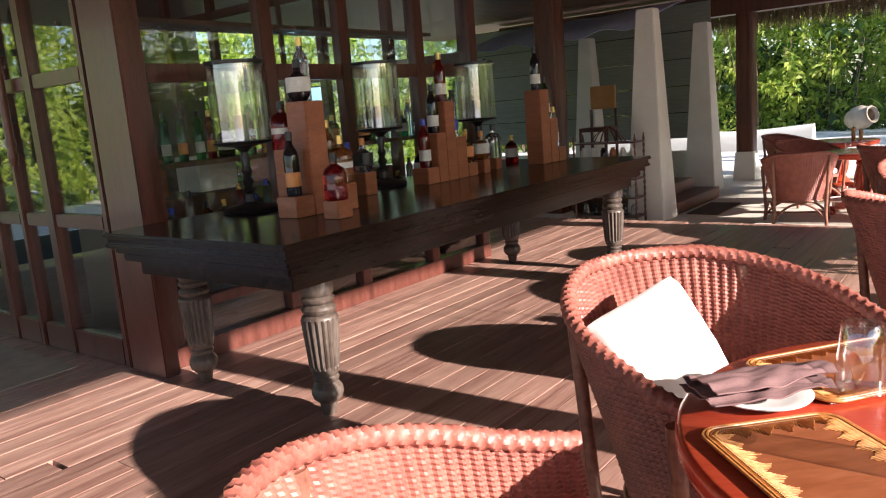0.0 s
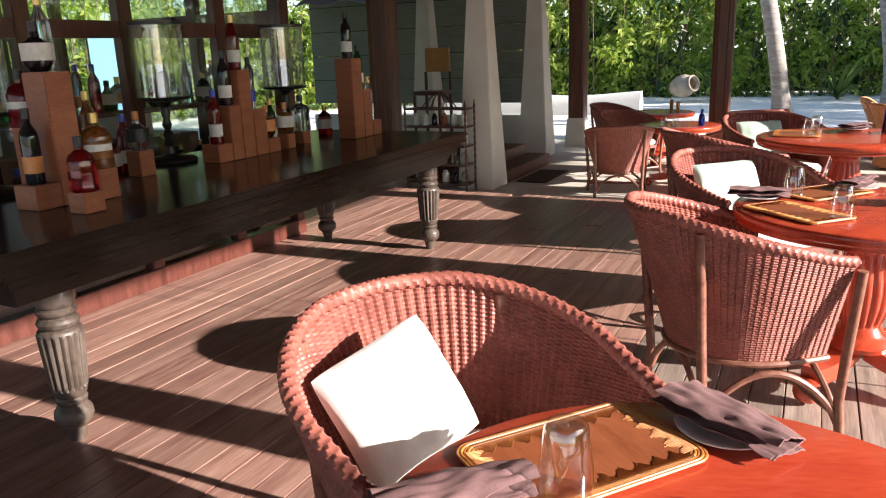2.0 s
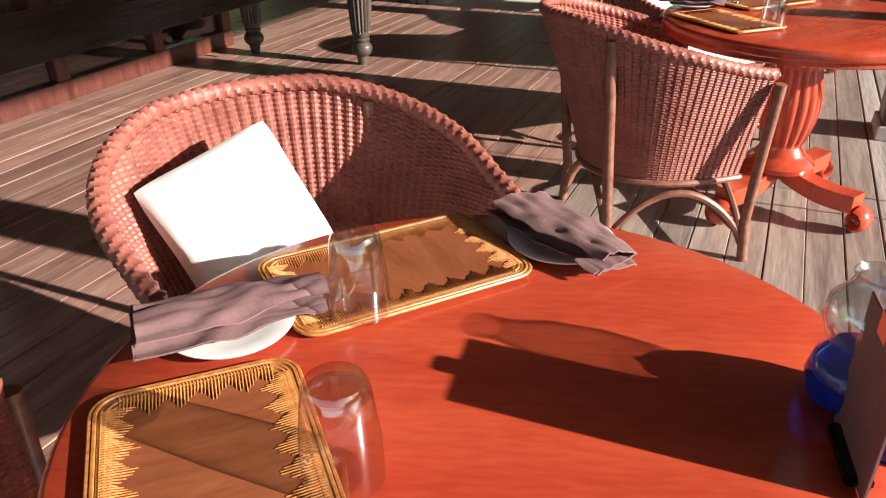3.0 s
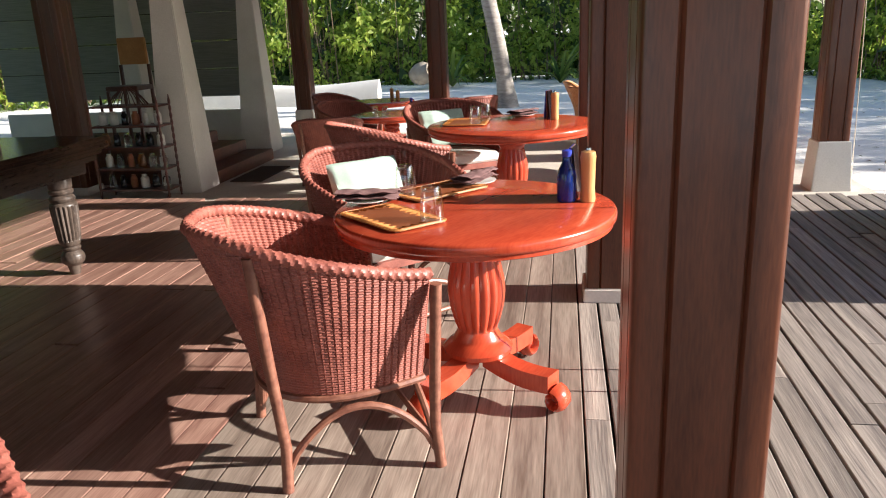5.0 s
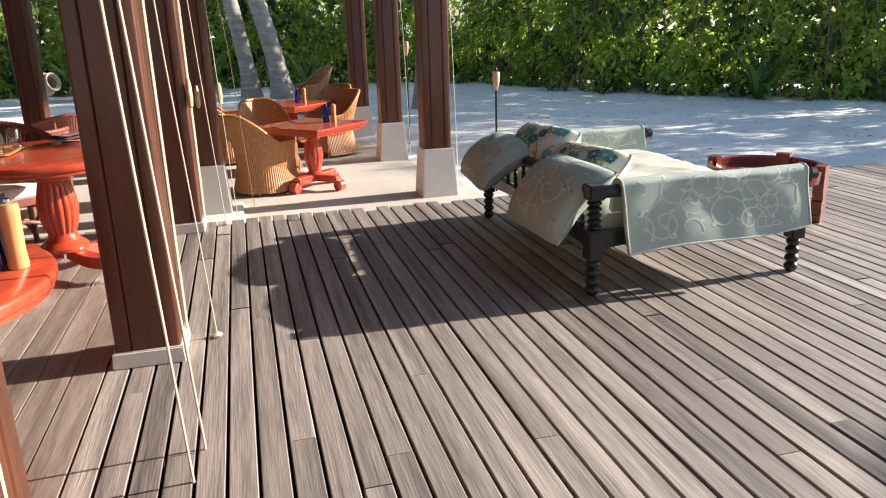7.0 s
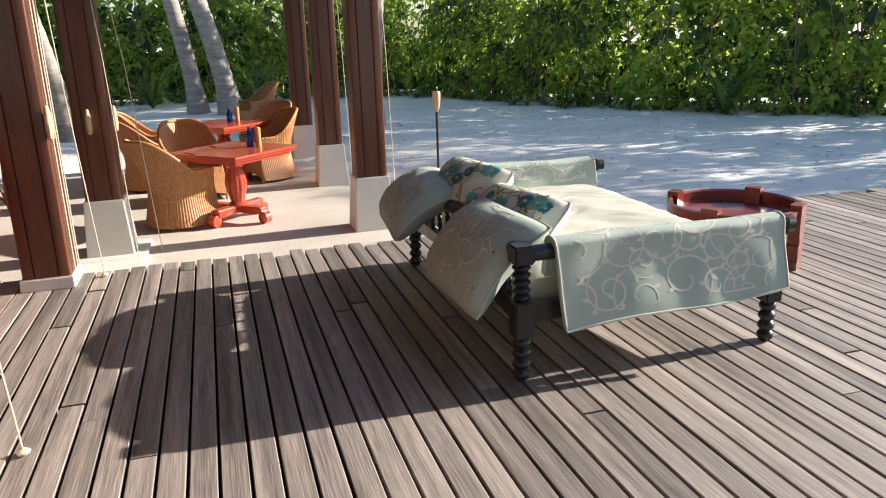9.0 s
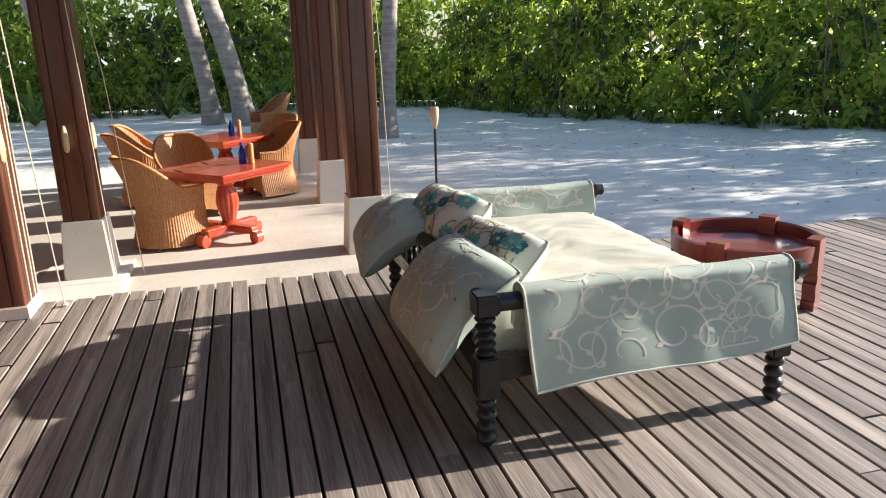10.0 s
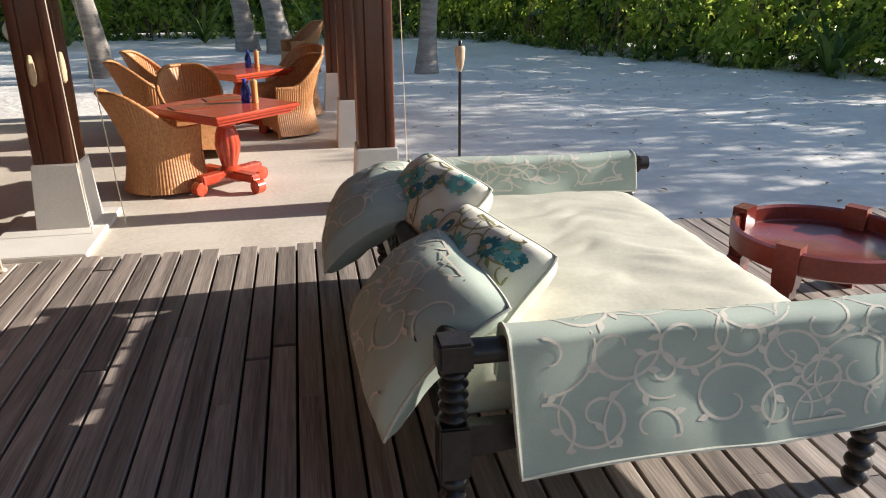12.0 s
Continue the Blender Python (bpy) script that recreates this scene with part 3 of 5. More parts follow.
pillow("seat_pillow", "plain white cotton pillow propped in a wicker chair", pose(-0.94, 2.87, 0.65, 0, 63, -30) @ pose(0, 0, 0, 0, 0, 16), M_WHITE, 0.325, 0.335, 0.13, False)
pillow("seat_pillow", "pale sage pillow propped in a wicker chair", pose(-0.51, 5.77, 0.66, 0, 66, -45), M_PALE, 0.32, 0.42, 0.11, False)
pillow("seat_pillow", "pale sage pillow propped in a wicker chair", pose(-0.50, 8.21, 0.65, 0, 66, -55), M_PALE, 0.32, 0.42, 0.11, False)

# ---- daybed on the deck ----
bed = thing("daybed", "black turned-wood daybed with sage cushions on the deck", "daybed", pose(2.93, 6.12, 0, 0, 0, -0.6))
BW, BL = 1.235, 1.79
def bobbins(z0, z1, n, r):
    pr = []
    for k in range(n * 6 + 1):
        s = k / 6
        pr.append((r * (0.62 + 0.38 * abs(math.sin(math.pi * s))), z0 + (z1 - z0) * k / (n * 6)))
    return pr
for x, y in ((0, 0), (BW, 0), (0, BL), (BW, BL)):
    bm = B()
    lathe(bm, [(0.022, 0.0)] + bobbins(0.005, 0.20, 4, 0.040), x, y, 18)
    box(bm, x - 0.042, x + 0.042, y - 0.042, y + 0.042, 0.20, 0.36, 0.006)
    lathe(bm, bobbins(0.36, 0.52, 5, 0.040), x, y, 18)
    box(bm, x - 0.045, x + 0.045, y - 0.045, y + 0.045, 0.52, 0.60, 0.008)
    part("bed_post", bm, M_EBONY, bed, "black bobbin-turned post")
for (xa, ya), (xb, yb) in (((0, 0), (BW, 0)), ((0, BL), (BW, BL)), ((0, 0), (0, BL)), ((BW, 0), (BW, BL))):
    bm = B()
    n = 14
    d = Vector((xb - xa, yb - ya, 0)).normalized()
    s = Vector((-d.y, d.x, 0)) * 0.02
    rows = []
    for k in range(n + 1):
        p = Vector((xa, ya, 0)).lerp(Vector((xb, yb, 0)), k / n)
        dip = 0.045 * math.sin(math.pi * k / n)
        rows.append([bm.verts.new(p + o + Vector((0, 0, z))) for o, z in ((-s, 0.25 + dip), (s, 0.25 + dip), (s, 0.35), (-s, 0.35))])
    for a, b in zip(rows, rows[1:]):
        for j in range(4):
            bm.faces.new((a[j], a[(j + 1) % 4], b[(j + 1) % 4], b[j]))
    part("side_rail", bm, M_EBONY, bed)
for (xa, ya), (xb, yb) in (((0.045, 0), (BW + 0.09, 0)), ((0.045, BL), (BW + 0.09, BL)), ((0, 0.045), (0, BL - 0.045))):
    part("top_rail", tube(B(), [(xa, ya, 0.558), (xb, yb, 0.558)], 0.034, 16), M_EBONY, bed)
for k in range(11):
    part("spindle", lathe(B(), bobbins(0.35, 0.53, 5, 0.015), 0, 0.14 + k * 0.151, 10), M_EBONY, bed)
def mattress(u, v):
    a, b = 2 * u - 1, 2 * v - 1
    e = max(0, 1 - abs(a) ** 8) ** 0.4 * max(0, 1 - abs(b) ** 8) ** 0.4
    return (0.63 + a * 0.59, 0.895 + b * 0.84, 0.34 + 0.155 * e + (0.014 * noise.noise(Vector((a * 2.2, b * 5, 0))) + 0.011 * abs(noise.noise(Vector((a * 2.5 + b, b * 9 + 1.5 * noise.noise(Vector((a * 2, b * 2, 7))), 3))))) * e)
part("mattress", sheet(B(), mattress, 70, 110, 0.0), M_CREAM, bed, "cream mattress with soft creases")

def drape(y, out, low_a, low_b):
    """The pad thrown over an arm rail: u along the arm, v from the inside over the rail and down."""
    def f(u, v):
        x = 0.13 + 1.11 * u + 0.06 * (1 - u) * max(0.0, v - 0.5)
        low = low_a + (low_b - low_a) * u
        if v < 0.3:
            q = v / 0.3
            yy, z = y - out * 0.085 * (1 - q * 0.4), 0.44 + 0.145 * q
        elif v < 0.5:
            q = (v - 0.3) / 0.2 * math.pi
            yy, z = y - out * 0.052 * math.cos(q), 0.585 + 0.035 * math.sin(q)
        else:
            q = (v - 0.5) / 0.5
            yy, z = y + out * (0.052 + 0.055 * q ** 1.2), 0.585 - (0.585 - low) * q
        yy += out * 0.016 * noise.noise(Vector((u * 5, v * 2.5, y)))
        z += 0.012 * math.sin(u * 6.5) * v
        return (x, yy, z)
    return f
near = drape(0.0, -1, 0.235, 0.295)
far_ = drape(BL, 1, 0.24, 0.26)
for nm, f in (("arm_pad", near), ("arm_pad", far_)):
    bm = sheet(B(), f, 64, 80, 0.032 if f is far_ else -0.032)
    bmesh.ops.recalc_face_normals(bm, faces=bm.faces)
    pad = part(nm, bm, M_SAGE, bed, "sage patterned pad draped over the arm")
    loop = [f(0, k / 24) for k in range(25)] + [f(k / 24, 1) for k in range(1, 25)] + [f(1, 1 - k / 24) for k in range(1, 25)] + [f(1 - k / 24, 0) for k in range(1, 24)]
    part("piping", tube(B(), loop, 0.006, 6, closed=True), M_PIPING, pad)
bed_m = bed.matrix_world.copy()
back_a = pillow("back_pillow", "sage piped pillow slumped over the daybed back", bed_m @ pose(-0.06, 0.40, 0.49, 0, -46, 3), M_SAGE, 0.52, 0.72, 0.20, sag=0.05)
back_b = pillow("back_pillow", "sage piped pillow slumped over the daybed back", bed_m @ pose(-0.10, 1.33, 0.55, 0, -30, -5), M_SAGE, 0.48, 0.74, 0.22, sag=0.05)
flo_a = pillow("floral_pillow", "cream pillow printed with teal flowers on the daybed", bed_m @ pose(0.19, 0.54, 0.57, 0, -46, 14), M_FLORAL, 0.32, 0.60, 0.23)
flo_b = pillow("floral_pillow", "cream pillow printed with teal flowers on the daybed", bed_m @ pose(0.13, 1.07, 0.63, 0, -46, 12), M_FLORAL, 0.32, 0.60, 0.23)

# ---- tray table ----
tray = thing("tray_table", "round red lacquered tray table on short block legs", "tray table", pose(4.86, 7.27, 0))
part("tray", lathe(B(), [(0.05, 0.26), (0.36, 0.26), (0.40, 0.28), (0.405, 0.37), (0.385, 0.375), (0.372, 0.365), (0.368, 0.305), (0.355, 0.295), (0.05, 0.295)], seg=64), surf("old_red", (0.13, 0.018, 0.012), (0.24, 0.04, 0.025), 4, 0.32, bump=0.1, coat=0.3), tray)
for a in (33, 123, 213, 303):
    bm = B()
    prof = ((0.05, 0), (0.05, 0.05), (0.042, 0.056), (0.042, 0.10), (0.05, 0.106), (0.05, 0.15), (0.036, 0.158), (0.036, 0.20), (0.045, 0.208), (0.05, 0.26), (0.05, 0.40))
    loops = [[bm.verts.new(c) for c in ((0.345, -w, z), (0.415, -w, z), (0.415, w, z), (0.345, w, z))] for w, z in prof]
    for lo, hi in zip(loops, loops[1:]):
        for k in range(4):
            bm.faces.new((lo[k], lo[(k + 1) % 4], hi[(k + 1) % 4], hi[k]))
    bm.faces.new(loops[0][::-1])
    bm.faces.new(loops[-1])
    bmesh.ops.rotate(bm, verts=bm.verts, matrix=Matrix.Rotation(radians(a), 3, "Z"))
    part("leg", bm, bpy.data.materials["old_red"], tray, "notched block leg")

# ---- square terrace tables and golden chairs ----
def square_table(x, y, turn, s=0.45):
    t = thing("square_table", "square red lacquered pedestal table on the stone terrace", "table", pose(x, y, TZ, 0, 0, turn) @ Matrix.Diagonal((1.1, 1.1, 1.2, 1)), "terrace tables")
    bm = B()
    box(bm, -s, s, -s, s, 0.575, 0.60, 0.006)
    box(bm, -s + 0.02, s - 0.02, -s + 0.02, s - 0.02, 0.555, 0.575, 0.004)
    box(bm, -s + 0.05, s - 0.05, -s + 0.05, s - 0.05, 0.53, 0.555, 0.004)
    part("tabletop", bm, M_RED, t)
    col = [(0.085, 0.12), (0.09, 0.14), (0.06, 0.165), (0.07, 0.20), (0.09, 0.26), (0.10, 0.32), (0.085, 0.40), (0.065, 0.45), (0.08, 0.465), (0.075, 0.49), (0.11, 0.51), (0.12, 0.53)]
    part("pedestal", lathe(B(), col, seg=48, flute=12, depth=0.008, zone=(0.19, 0.44)), M_RED, t)
    bm = B()
    box(bm, -0.30, 0.30, -0.045, 0.045, 0.07, 0.14, 0.01)
    box(bm, -0.045, 0.045, -0.30, 0.30, 0.075, 0.135, 0.01)
    part("base", bm, M_RED, t)
    for a in range(4):
        bm = lathe(B(), [(0.035, -0.04), (0.05, -0.035), (0.05, 0.035), (0.035, 0.04)], seg=20)
        bmesh.ops.rotate(bm, verts=bm.verts, matrix=Matrix.Rotation(math.pi / 2, 3, "X"))
        bmesh.ops.translate(bm, verts=bm.verts, vec=(0.31, 0, 0.05))
        bmesh.ops.rotate(bm, verts=bm.verts, matrix=Matrix.Rotation(a * math.pi / 2, 3, "Z"))
        part("scroll_foot", bm, M_RED, t)
    return t


GOLD = {}


def gold_meshes():
    cols, nv = 60, 40

    def top(s):
        q = abs(s)
        w = min(1, max(0, (q - 0.12) / 0.62))
        return 0.86 - 0.31 * (w * w * (3 - 2 * w))

    def wall(u, v):
        s = 2 * u - 1
        p, n = tub_plan(s, 0.29)
        z = 0.03 + (top(s) - 0.03) * v
        back = max(0, 1 - abs(s) * 1.6)
        flare = 0.05 * (1 - v) ** 3 - 0.03 * (1 - abs(2 * v - 1)) + 0.30 * back * max(0, v - 0.35) ** 1.2
        q = p * 1.0 + n * (flare + 0.003 * math.cos(2 * math.pi * u * cols))
        return (q.x, q.y, z)

    GOLD["shell"] = mesh_of("shell", sheet(B(), wall, cols * 4, nv, 0.014), M_GOLD)
    pts = [Vector(wall(k / 100, 1.0)) + Vector((0, 0, 0.006)) for k in range(101)]
    GOLD["rim"] = mesh_of("rim", tube(B(), pts, 0.019, 12, twist=150, lobes=3, amp=0.15), M_GOLD)
    bm = B()
    ring = [tub_plan(-1 + k / 20, 0.27)[0] for k in range(41)]
    lo = [bm.verts.new((p.x, p.y, 0.32)) for p in ring]
    hi = [bm.verts.new((p.x, p.y, 0.38)) for p in ring]
    for k in range(41):
        bm.faces.new((lo[k], lo[(k + 1) % 41], hi[(k + 1) % 41], hi[k]))
    bm.faces.new(lo[::-1])
    bm.faces.new(hi)
    GOLD["seat"] = mesh_of("seat", bm, M_GOLD)
    bm = sheet(B(), lambda u, v: (0.235 + 0.02 * (1 - v), -0.27 + 0.54 * u, 0.06 + 0.30 * v + 0.05 * math.sin(math.pi * u) * (1 - v)), 40, 8, 0.012)
    GOLD["front_skirt"] = mesh_of("front_skirt", bm, M_GOLD)
    GOLD["foot"] = [mesh_of("foot", lathe(B(), [(0.016, 0), (0.018, 0.1)], x, y, 8), M_GOLD) for x, y in ((0.24, 0.27), (0.24, -0.27), (-0.22, 0.2), (-0.22, -0.2))]


gold_meshes()


def gold_chair(x, y, face):
    t = thing("wicker_armchair", "golden woven wicker armchair with a high curved back", "chair", pose(x, y, TZ if y < 16 else sand_z(x, y), 0, 0, face), "golden wicker armchairs")
    for n in ("shell", "rim", "seat", "front_skirt"):
        ob = new(n, GOLD[n])
        ob.parent = t
    for m in GOLD["foot"]:
        ob = new("foot", m)
        ob.parent = t
    return t


square_table(1.94, 11.05, 45, 0.41)
square_table(1.90, 13.65, 45, 0.41)
for c in ((1.40, 11.12, 30), (1.52, 12.35, -72), (2.42, 13.35, 205), (1.0, 13.3, 20), (2.5, 14.5, 225), (0.95, 14.3, 0), (2.6, 18.0, 200)):
    gold_chair(*c)

# ---- garden torch ----
t = thing("garden_torch", "bamboo garden torch on a thin black pole in the sand", "torch", pose(3.80, 10.2, 0))
part("pole", tube(B(), [(0.0, 0, -0.45), (0.0, 0, 0.78)], 0.012, 8), M_EBONY, t)
part("basket", lathe(B(), [(0.012, 0.74), (0.03, 0.79), (0.038, 0.85), (0.040, 0.91), (0.034, 0.93), (0.02, 0.93)], seg=14), surf("bamboo", (0.45, 0.31, 0.19), (0.66, 0.5, 0.35), 20, 0.6, (1, 1, 0.2)), t, "woven bamboo head")
part("wick_can", lathe(B(), [(0.014, 0.93), (0.014, 0.965), (0.006, 0.975)], seg=10), M_EBONY, t)

# ---- palms ----
def palm(x, y, h, r, lean_x, lean_y, seed):
    rnd = random.Random(seed)
    t = thing("coconut_palm", "tall grey ringed coconut palm growing from the sand", "palm", pose(x, y, sand_z(x, y) - 0.05), "coconut palms")
    n = 90
    pts, rad = [], []
    for k in range(n):
        s = k / (n - 1)
        pts.append((lean_x * s ** 1.4, lean_y * s ** 1.3, h * s))
        rad.append((r * (1 - 0.35 * s) + r * 0.55 * max(0, 1 - s * 9) ** 2) * (1 + 0.035 * (k % 3 == 0)))
    part("trunk", tube(B(), pts, rad, 14), M_PALM, t)
    bm = B()
    top = Vector(pts[-1])
    for q in range(15):
        a = 2.4 * q + rnd.random()
        d = Vector((math.cos(a), math.sin(a), 0))
        up0 = rnd.uniform(-0.1, 0.9)
        L = rnd.uniform(2.2, 3.0)
        prev = None
        for k in range(26):
            s = k / 25
            p = top + d * L * s * (1 - 0.12 * s) + Vector((0, 0, L * (up0 * s - 1.05 * s * s)))
            if k > 2:
                for sg in (1, -1):
                    side = Vector((-d.y, d.x, 0)) * sg
                    ln = 0.62 * math.sin(math.pi * min(1, 0.15 + s * 0.9)) + 0.1
                    w = d * 0.03
                    tip = p + side * ln * 0.75 + d * ln * 0.35 + Vector((0, 0, -ln * 0.45))
                    bm.faces.new([bm.verts.new(p - w), bm.verts.new(p + w), bm.verts.new(tip)])
            prev = p
    part("crown", bm, M_FROND, t, "crown of long drooping fronds", smooth=False)


palm(-0.70, 18.3, 8.0, 0.17, -2.2, 0.6, 1)
palm(1.50, 21.8, 9.0, 0.19, -2.0, 1.0, 2)
palm(2.22, 21.3, 9.0, 0.22, -2.9, 0.8, 3)
palm(4.78, 17.7, 8.0, 0.15, 0.9, 0.4, 4)

# ---- hedge and undergrowth ----
LINE = [(-19, -6), (-19.5, 8), (-16, 19), (-9, 24.0), (-1, 25.2), (4, 25.0), (7.0, 23.6), (9.2, 19.4), (11.9, 16.3), (15.0, 13.6), (17.0, 7.0), (17.6, -2), (18, -9)]


def along(s):
    segs = [math.dist(a, b) for a, b in zip(LINE, LINE[1:])]
    d = s * sum(segs)
    for (a, b), L in zip(zip(LINE, LINE[1:]), segs):
        if d <= L:
            q = d / L
            n = Vector((b[1] - a[1], a[0] - b[0])) / L
            return Vector((a[0] + (b[0] - a[0]) * q, a[1] + (b[1] - a[1]) * q)), -n
        d -= L
    return Vector(LINE[-1]), -n


def leaf_cloud(count, seed, depth, size, top, per=9, dark=False):
    """Rosettes of leaves on a lumpy hedge front; dark: loose large leaves behind them."""
    rnd = random.Random(seed)
    verts, faces = [], []
    for _ in range(count // per):
        s = rnd.random()
        p, n = along(s)
        high = top * (1 + 0.20 * noise.noise(Vector((s * 60, 9.2, 0))) + 0.22 * noise.noise(Vector((s * 190, 4.2, 0))))
        high *= 0.62 if p.y < 9.0 and p.x > 0 else 1.0
        h = 0.05 + high * rnd.random() ** 0.85
        lump = noise.noise(Vector((s * 95, h * 1.1, 5))) * 0.75 + noise.noise(Vector((s * 260, h * 2.6, 8))) * 0.35
        if lump < -0.28 and not dark and h < high * 0.8 and rnd.random() < 0.75:
            continue
        back = rnd.random() ** 1.7 * depth + 0.10 * h - lump * 0.8
        if dark:
            back = 0.35 + rnd.random() * depth
        x, y = p.x + n.x * back, p.y + n.y * back
        c = Vector((x, y, sand_z(x, y) + h))
        axis = Vector((-n.x * 0.9 + rnd.gauss(0, 0.45), -n.y * 0.9 + rnd.gauss(0, 0.45), 0.55 + rnd.gauss(0, 0.45))).normalized()
        e1 = axis.orthogonal().normalized()
        e2 = axis.cross(e1)
        scale = size * rnd.uniform(0.6, 1.4)
        for q in range(per):
            a = q * 2.4 + rnd.uniform(-0.3, 0.3)
            out = (e1 * math.cos(a) + e2 * math.sin(a) + axis * rnd.uniform(-0.25, 0.55)).normalized()
            side = out.cross(axis).normalized()
            L, W = scale * rnd.uniform(0.7, 1.2), scale * rnd.uniform(0.34, 0.56)
            o = c + out * 0.03 + Vector((rnd.gauss(0, 1), rnd.gauss(0, 1), rnd.gauss(0, 1))) * size * 0.45
            mid, tip = o + out * L * 0.55, o + out * L + Vector((0, 0, -0.25 * L))
            k = len(verts)
            verts += [o, mid + side * W * 0.5, tip, mid - side * W * 0.5]
            faces += [(k, k + 1, k + 2), (k, k + 2, k + 3)]
    me = bpy.data.meshes.new("leaves")
    me.from_pydata([tuple(v) for v in verts], [], faces)
    return me


me = leaf_cloud(210000, 11, 0.9, 0.19, 4.8)
me.materials.append(M_LEAF)
tagged(new("hedge_foliage", me), "dense sunlit green shrubbery bordering the sand", "shrubs", kind="stuff")
# inner leaves carry the hedge's inner shade in their colour
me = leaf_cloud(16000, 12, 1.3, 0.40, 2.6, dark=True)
me.materials.append(M_LEAF_SHADE)
tagged(new("hedge_shade_foliage", me), "inner leaves coloured dark for the shade inside the hedge", "shrubs", kind="stuff")
# added sheet: hides sky gaps, its dark colour is the hedge's deep shade
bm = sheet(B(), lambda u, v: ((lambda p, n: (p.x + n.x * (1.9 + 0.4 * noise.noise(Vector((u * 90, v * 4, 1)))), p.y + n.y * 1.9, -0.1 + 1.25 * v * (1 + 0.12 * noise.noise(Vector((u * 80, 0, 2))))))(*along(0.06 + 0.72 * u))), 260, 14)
solid("backdrop", bm, surf("hedge_depth_shade", (0.015, 0.035, 0.008), (0.06, 0.12, 0.02), 3, 0.9, bump=0.8, fine=14, dist=0.1), "dark green sheet added behind the leaves as the shaded depth of the hedge", "shrubs", "structure")
rnd = random.Random(3)
M_STEM = surf("shrub_stem", (0.10, 0.065, 0.04), (0.26, 0.19, 0.12), 9, 0.85)
bm = B()
for k in range(420):
    p, n = along(0.2 + 0.6 * rnd.random())
    o = rnd.uniform(0.1, 0.6)
    x, y = p.x + n.x * o, p.y + n.y * o
    dx, dy = rnd.gauss(0, 0.25), rnd.gauss(0, 0.25)
    tube(bm, [(x, y, sand_z(x, y) - 0.05), (x + dx * 0.5, y + dy * 0.5, 1.2), (x + dx * 1.4, y + dy * 1.4, rnd.uniform(2, 3.4))], [rnd.uniform(0.01, 0.03), 0.014, 0.008], 5)
ob = solid("shrub_stems", bm, M_STEM, "thin brown stems among the shrubs", "stems", "stuff")
palm(14.6, 4.1, 4.3, 0.15, -0.3, -0.3, 14)
palm(13.5, 2.6, 4.5, 0.15, -0.3, 0.2, 15)

# ---- hurricane lamps on the bar ----
def hurricane(y):
    t = thing("hurricane_lamp", "clear glass hurricane lamp on a black turned stand", "lamp", pose(-3.58, y, 0.852), "hurricane lamps on the bar")
    part("stand", lathe(B(), [(0.15, 0), (0.155, 0.012), (0.14, 0.024), (0.06, 0.035), (0.03, 0.05), (0.022, 0.09), (0.035, 0.11), (0.02, 0.13), (0.032, 0.16), (0.018, 0.19), (0.03, 0.22), (0.018, 0.25), (0.028, 0.29), (0.02, 0.32), (0.05, 0.35), (0.15, 0.365), (0.16, 0.38), (0.02, 0.382)], seg=28), M_EBONY, t)
    part("shade", lathe(B(), [(0.150, 0.384), (0.150, 0.80), (0.146, 0.80), (0.146, 0.386)], seg=36), M_THIN, t, "clear glass cylinder")
    part("band", lathe(B(), [(0.152, 0.785), (0.158, 0.788), (0.158, 0.805), (0.147, 0.805), (0.147, 0.786)], seg=36), M_EBONY, t, "dark metal rim")
    part("candle", lathe(B(), [(0.035, 0.384), (0.036, 0.50), (0.03, 0.52), (0.004, 0.522)], seg=16), M_WHITE, t, "thick white candle")
    part("finial", lathe(B(), [(0.012, 0.805), (0.02, 0.82), (0.008, 0.835)], 0, 0.15, 8), M_EBONY, t)


for y in (3.68, 4.80, 5.95):
    hurricane(y)

# ---- stepped display blocks and bottles ----
def riser(steps, x0, x1, label):
    """steps: (y from, y to, top), stepped blocks that stand on the bar."""
    t = thing("display_block", label, "display block", pose(0, 0, 0), "display blocks on the bar")
    for a, b, z in steps:
        part("block", box(B(), x0, x1, a, b, 0.852, z, 0.004), M_TERRA, t)


riser(((3.48, 3.60, 0.955), (3.602, 3.73, 1.41)), -3.12, -2.98, "terracotta-brown wooden block with a high and a low step")
riser(((3.62, 3.75, 1.18),), -3.27, -3.125, "tall square terracotta-brown wooden block")
riser(((3.50, 3.60, 0.935),), -2.82, -2.72, "small square terracotta-brown wooden block")
riser(((3.75, 3.85, 0.985),), -3.02, -2.92, "small square terracotta-brown wooden block")
riser(((3.98, 4.08, 0.995),), -3.34, -3.24, "small square terracotta-brown wooden block")
riser(((4.29, 4.39, 0.985),), -3.37, -3.27, "small tall terracotta-brown wooden block")
riser(((4.80, 4.92, 0.955), (4.922, 5.02, 1.17), (5.022, 5.13, 1.37), (5.132, 5.25, 1.13), (5.252, 5.37, 0.94)), -3.33, -3.20, "terracotta-brown wooden block with five steps")
riser(((5.46, 5.54, 0.945),), -3.30, -3.21, "small square terracotta-brown wooden block")
riser(((5.74, 5.82, 0.935),), -3.38, -3.29, "small square terracotta-brown wooden block")
riser(((6.04, 6.17, 1.41), (6.172, 6.29, 1.19), (6.292, 6.41, 0.96)), -3.20, -3.06, "pale terracotta wooden block with three steps")


def liquid(name, c, rough=0.06, trans=0.75):
    m, nt, p = nodes_of(name)
    p.inputs["Base Color"].default_value = (*c, 1)
    p.inputs["Roughness"].default_value, p.inputs["Transmission Weight"].default_value = rough, trans
    return m


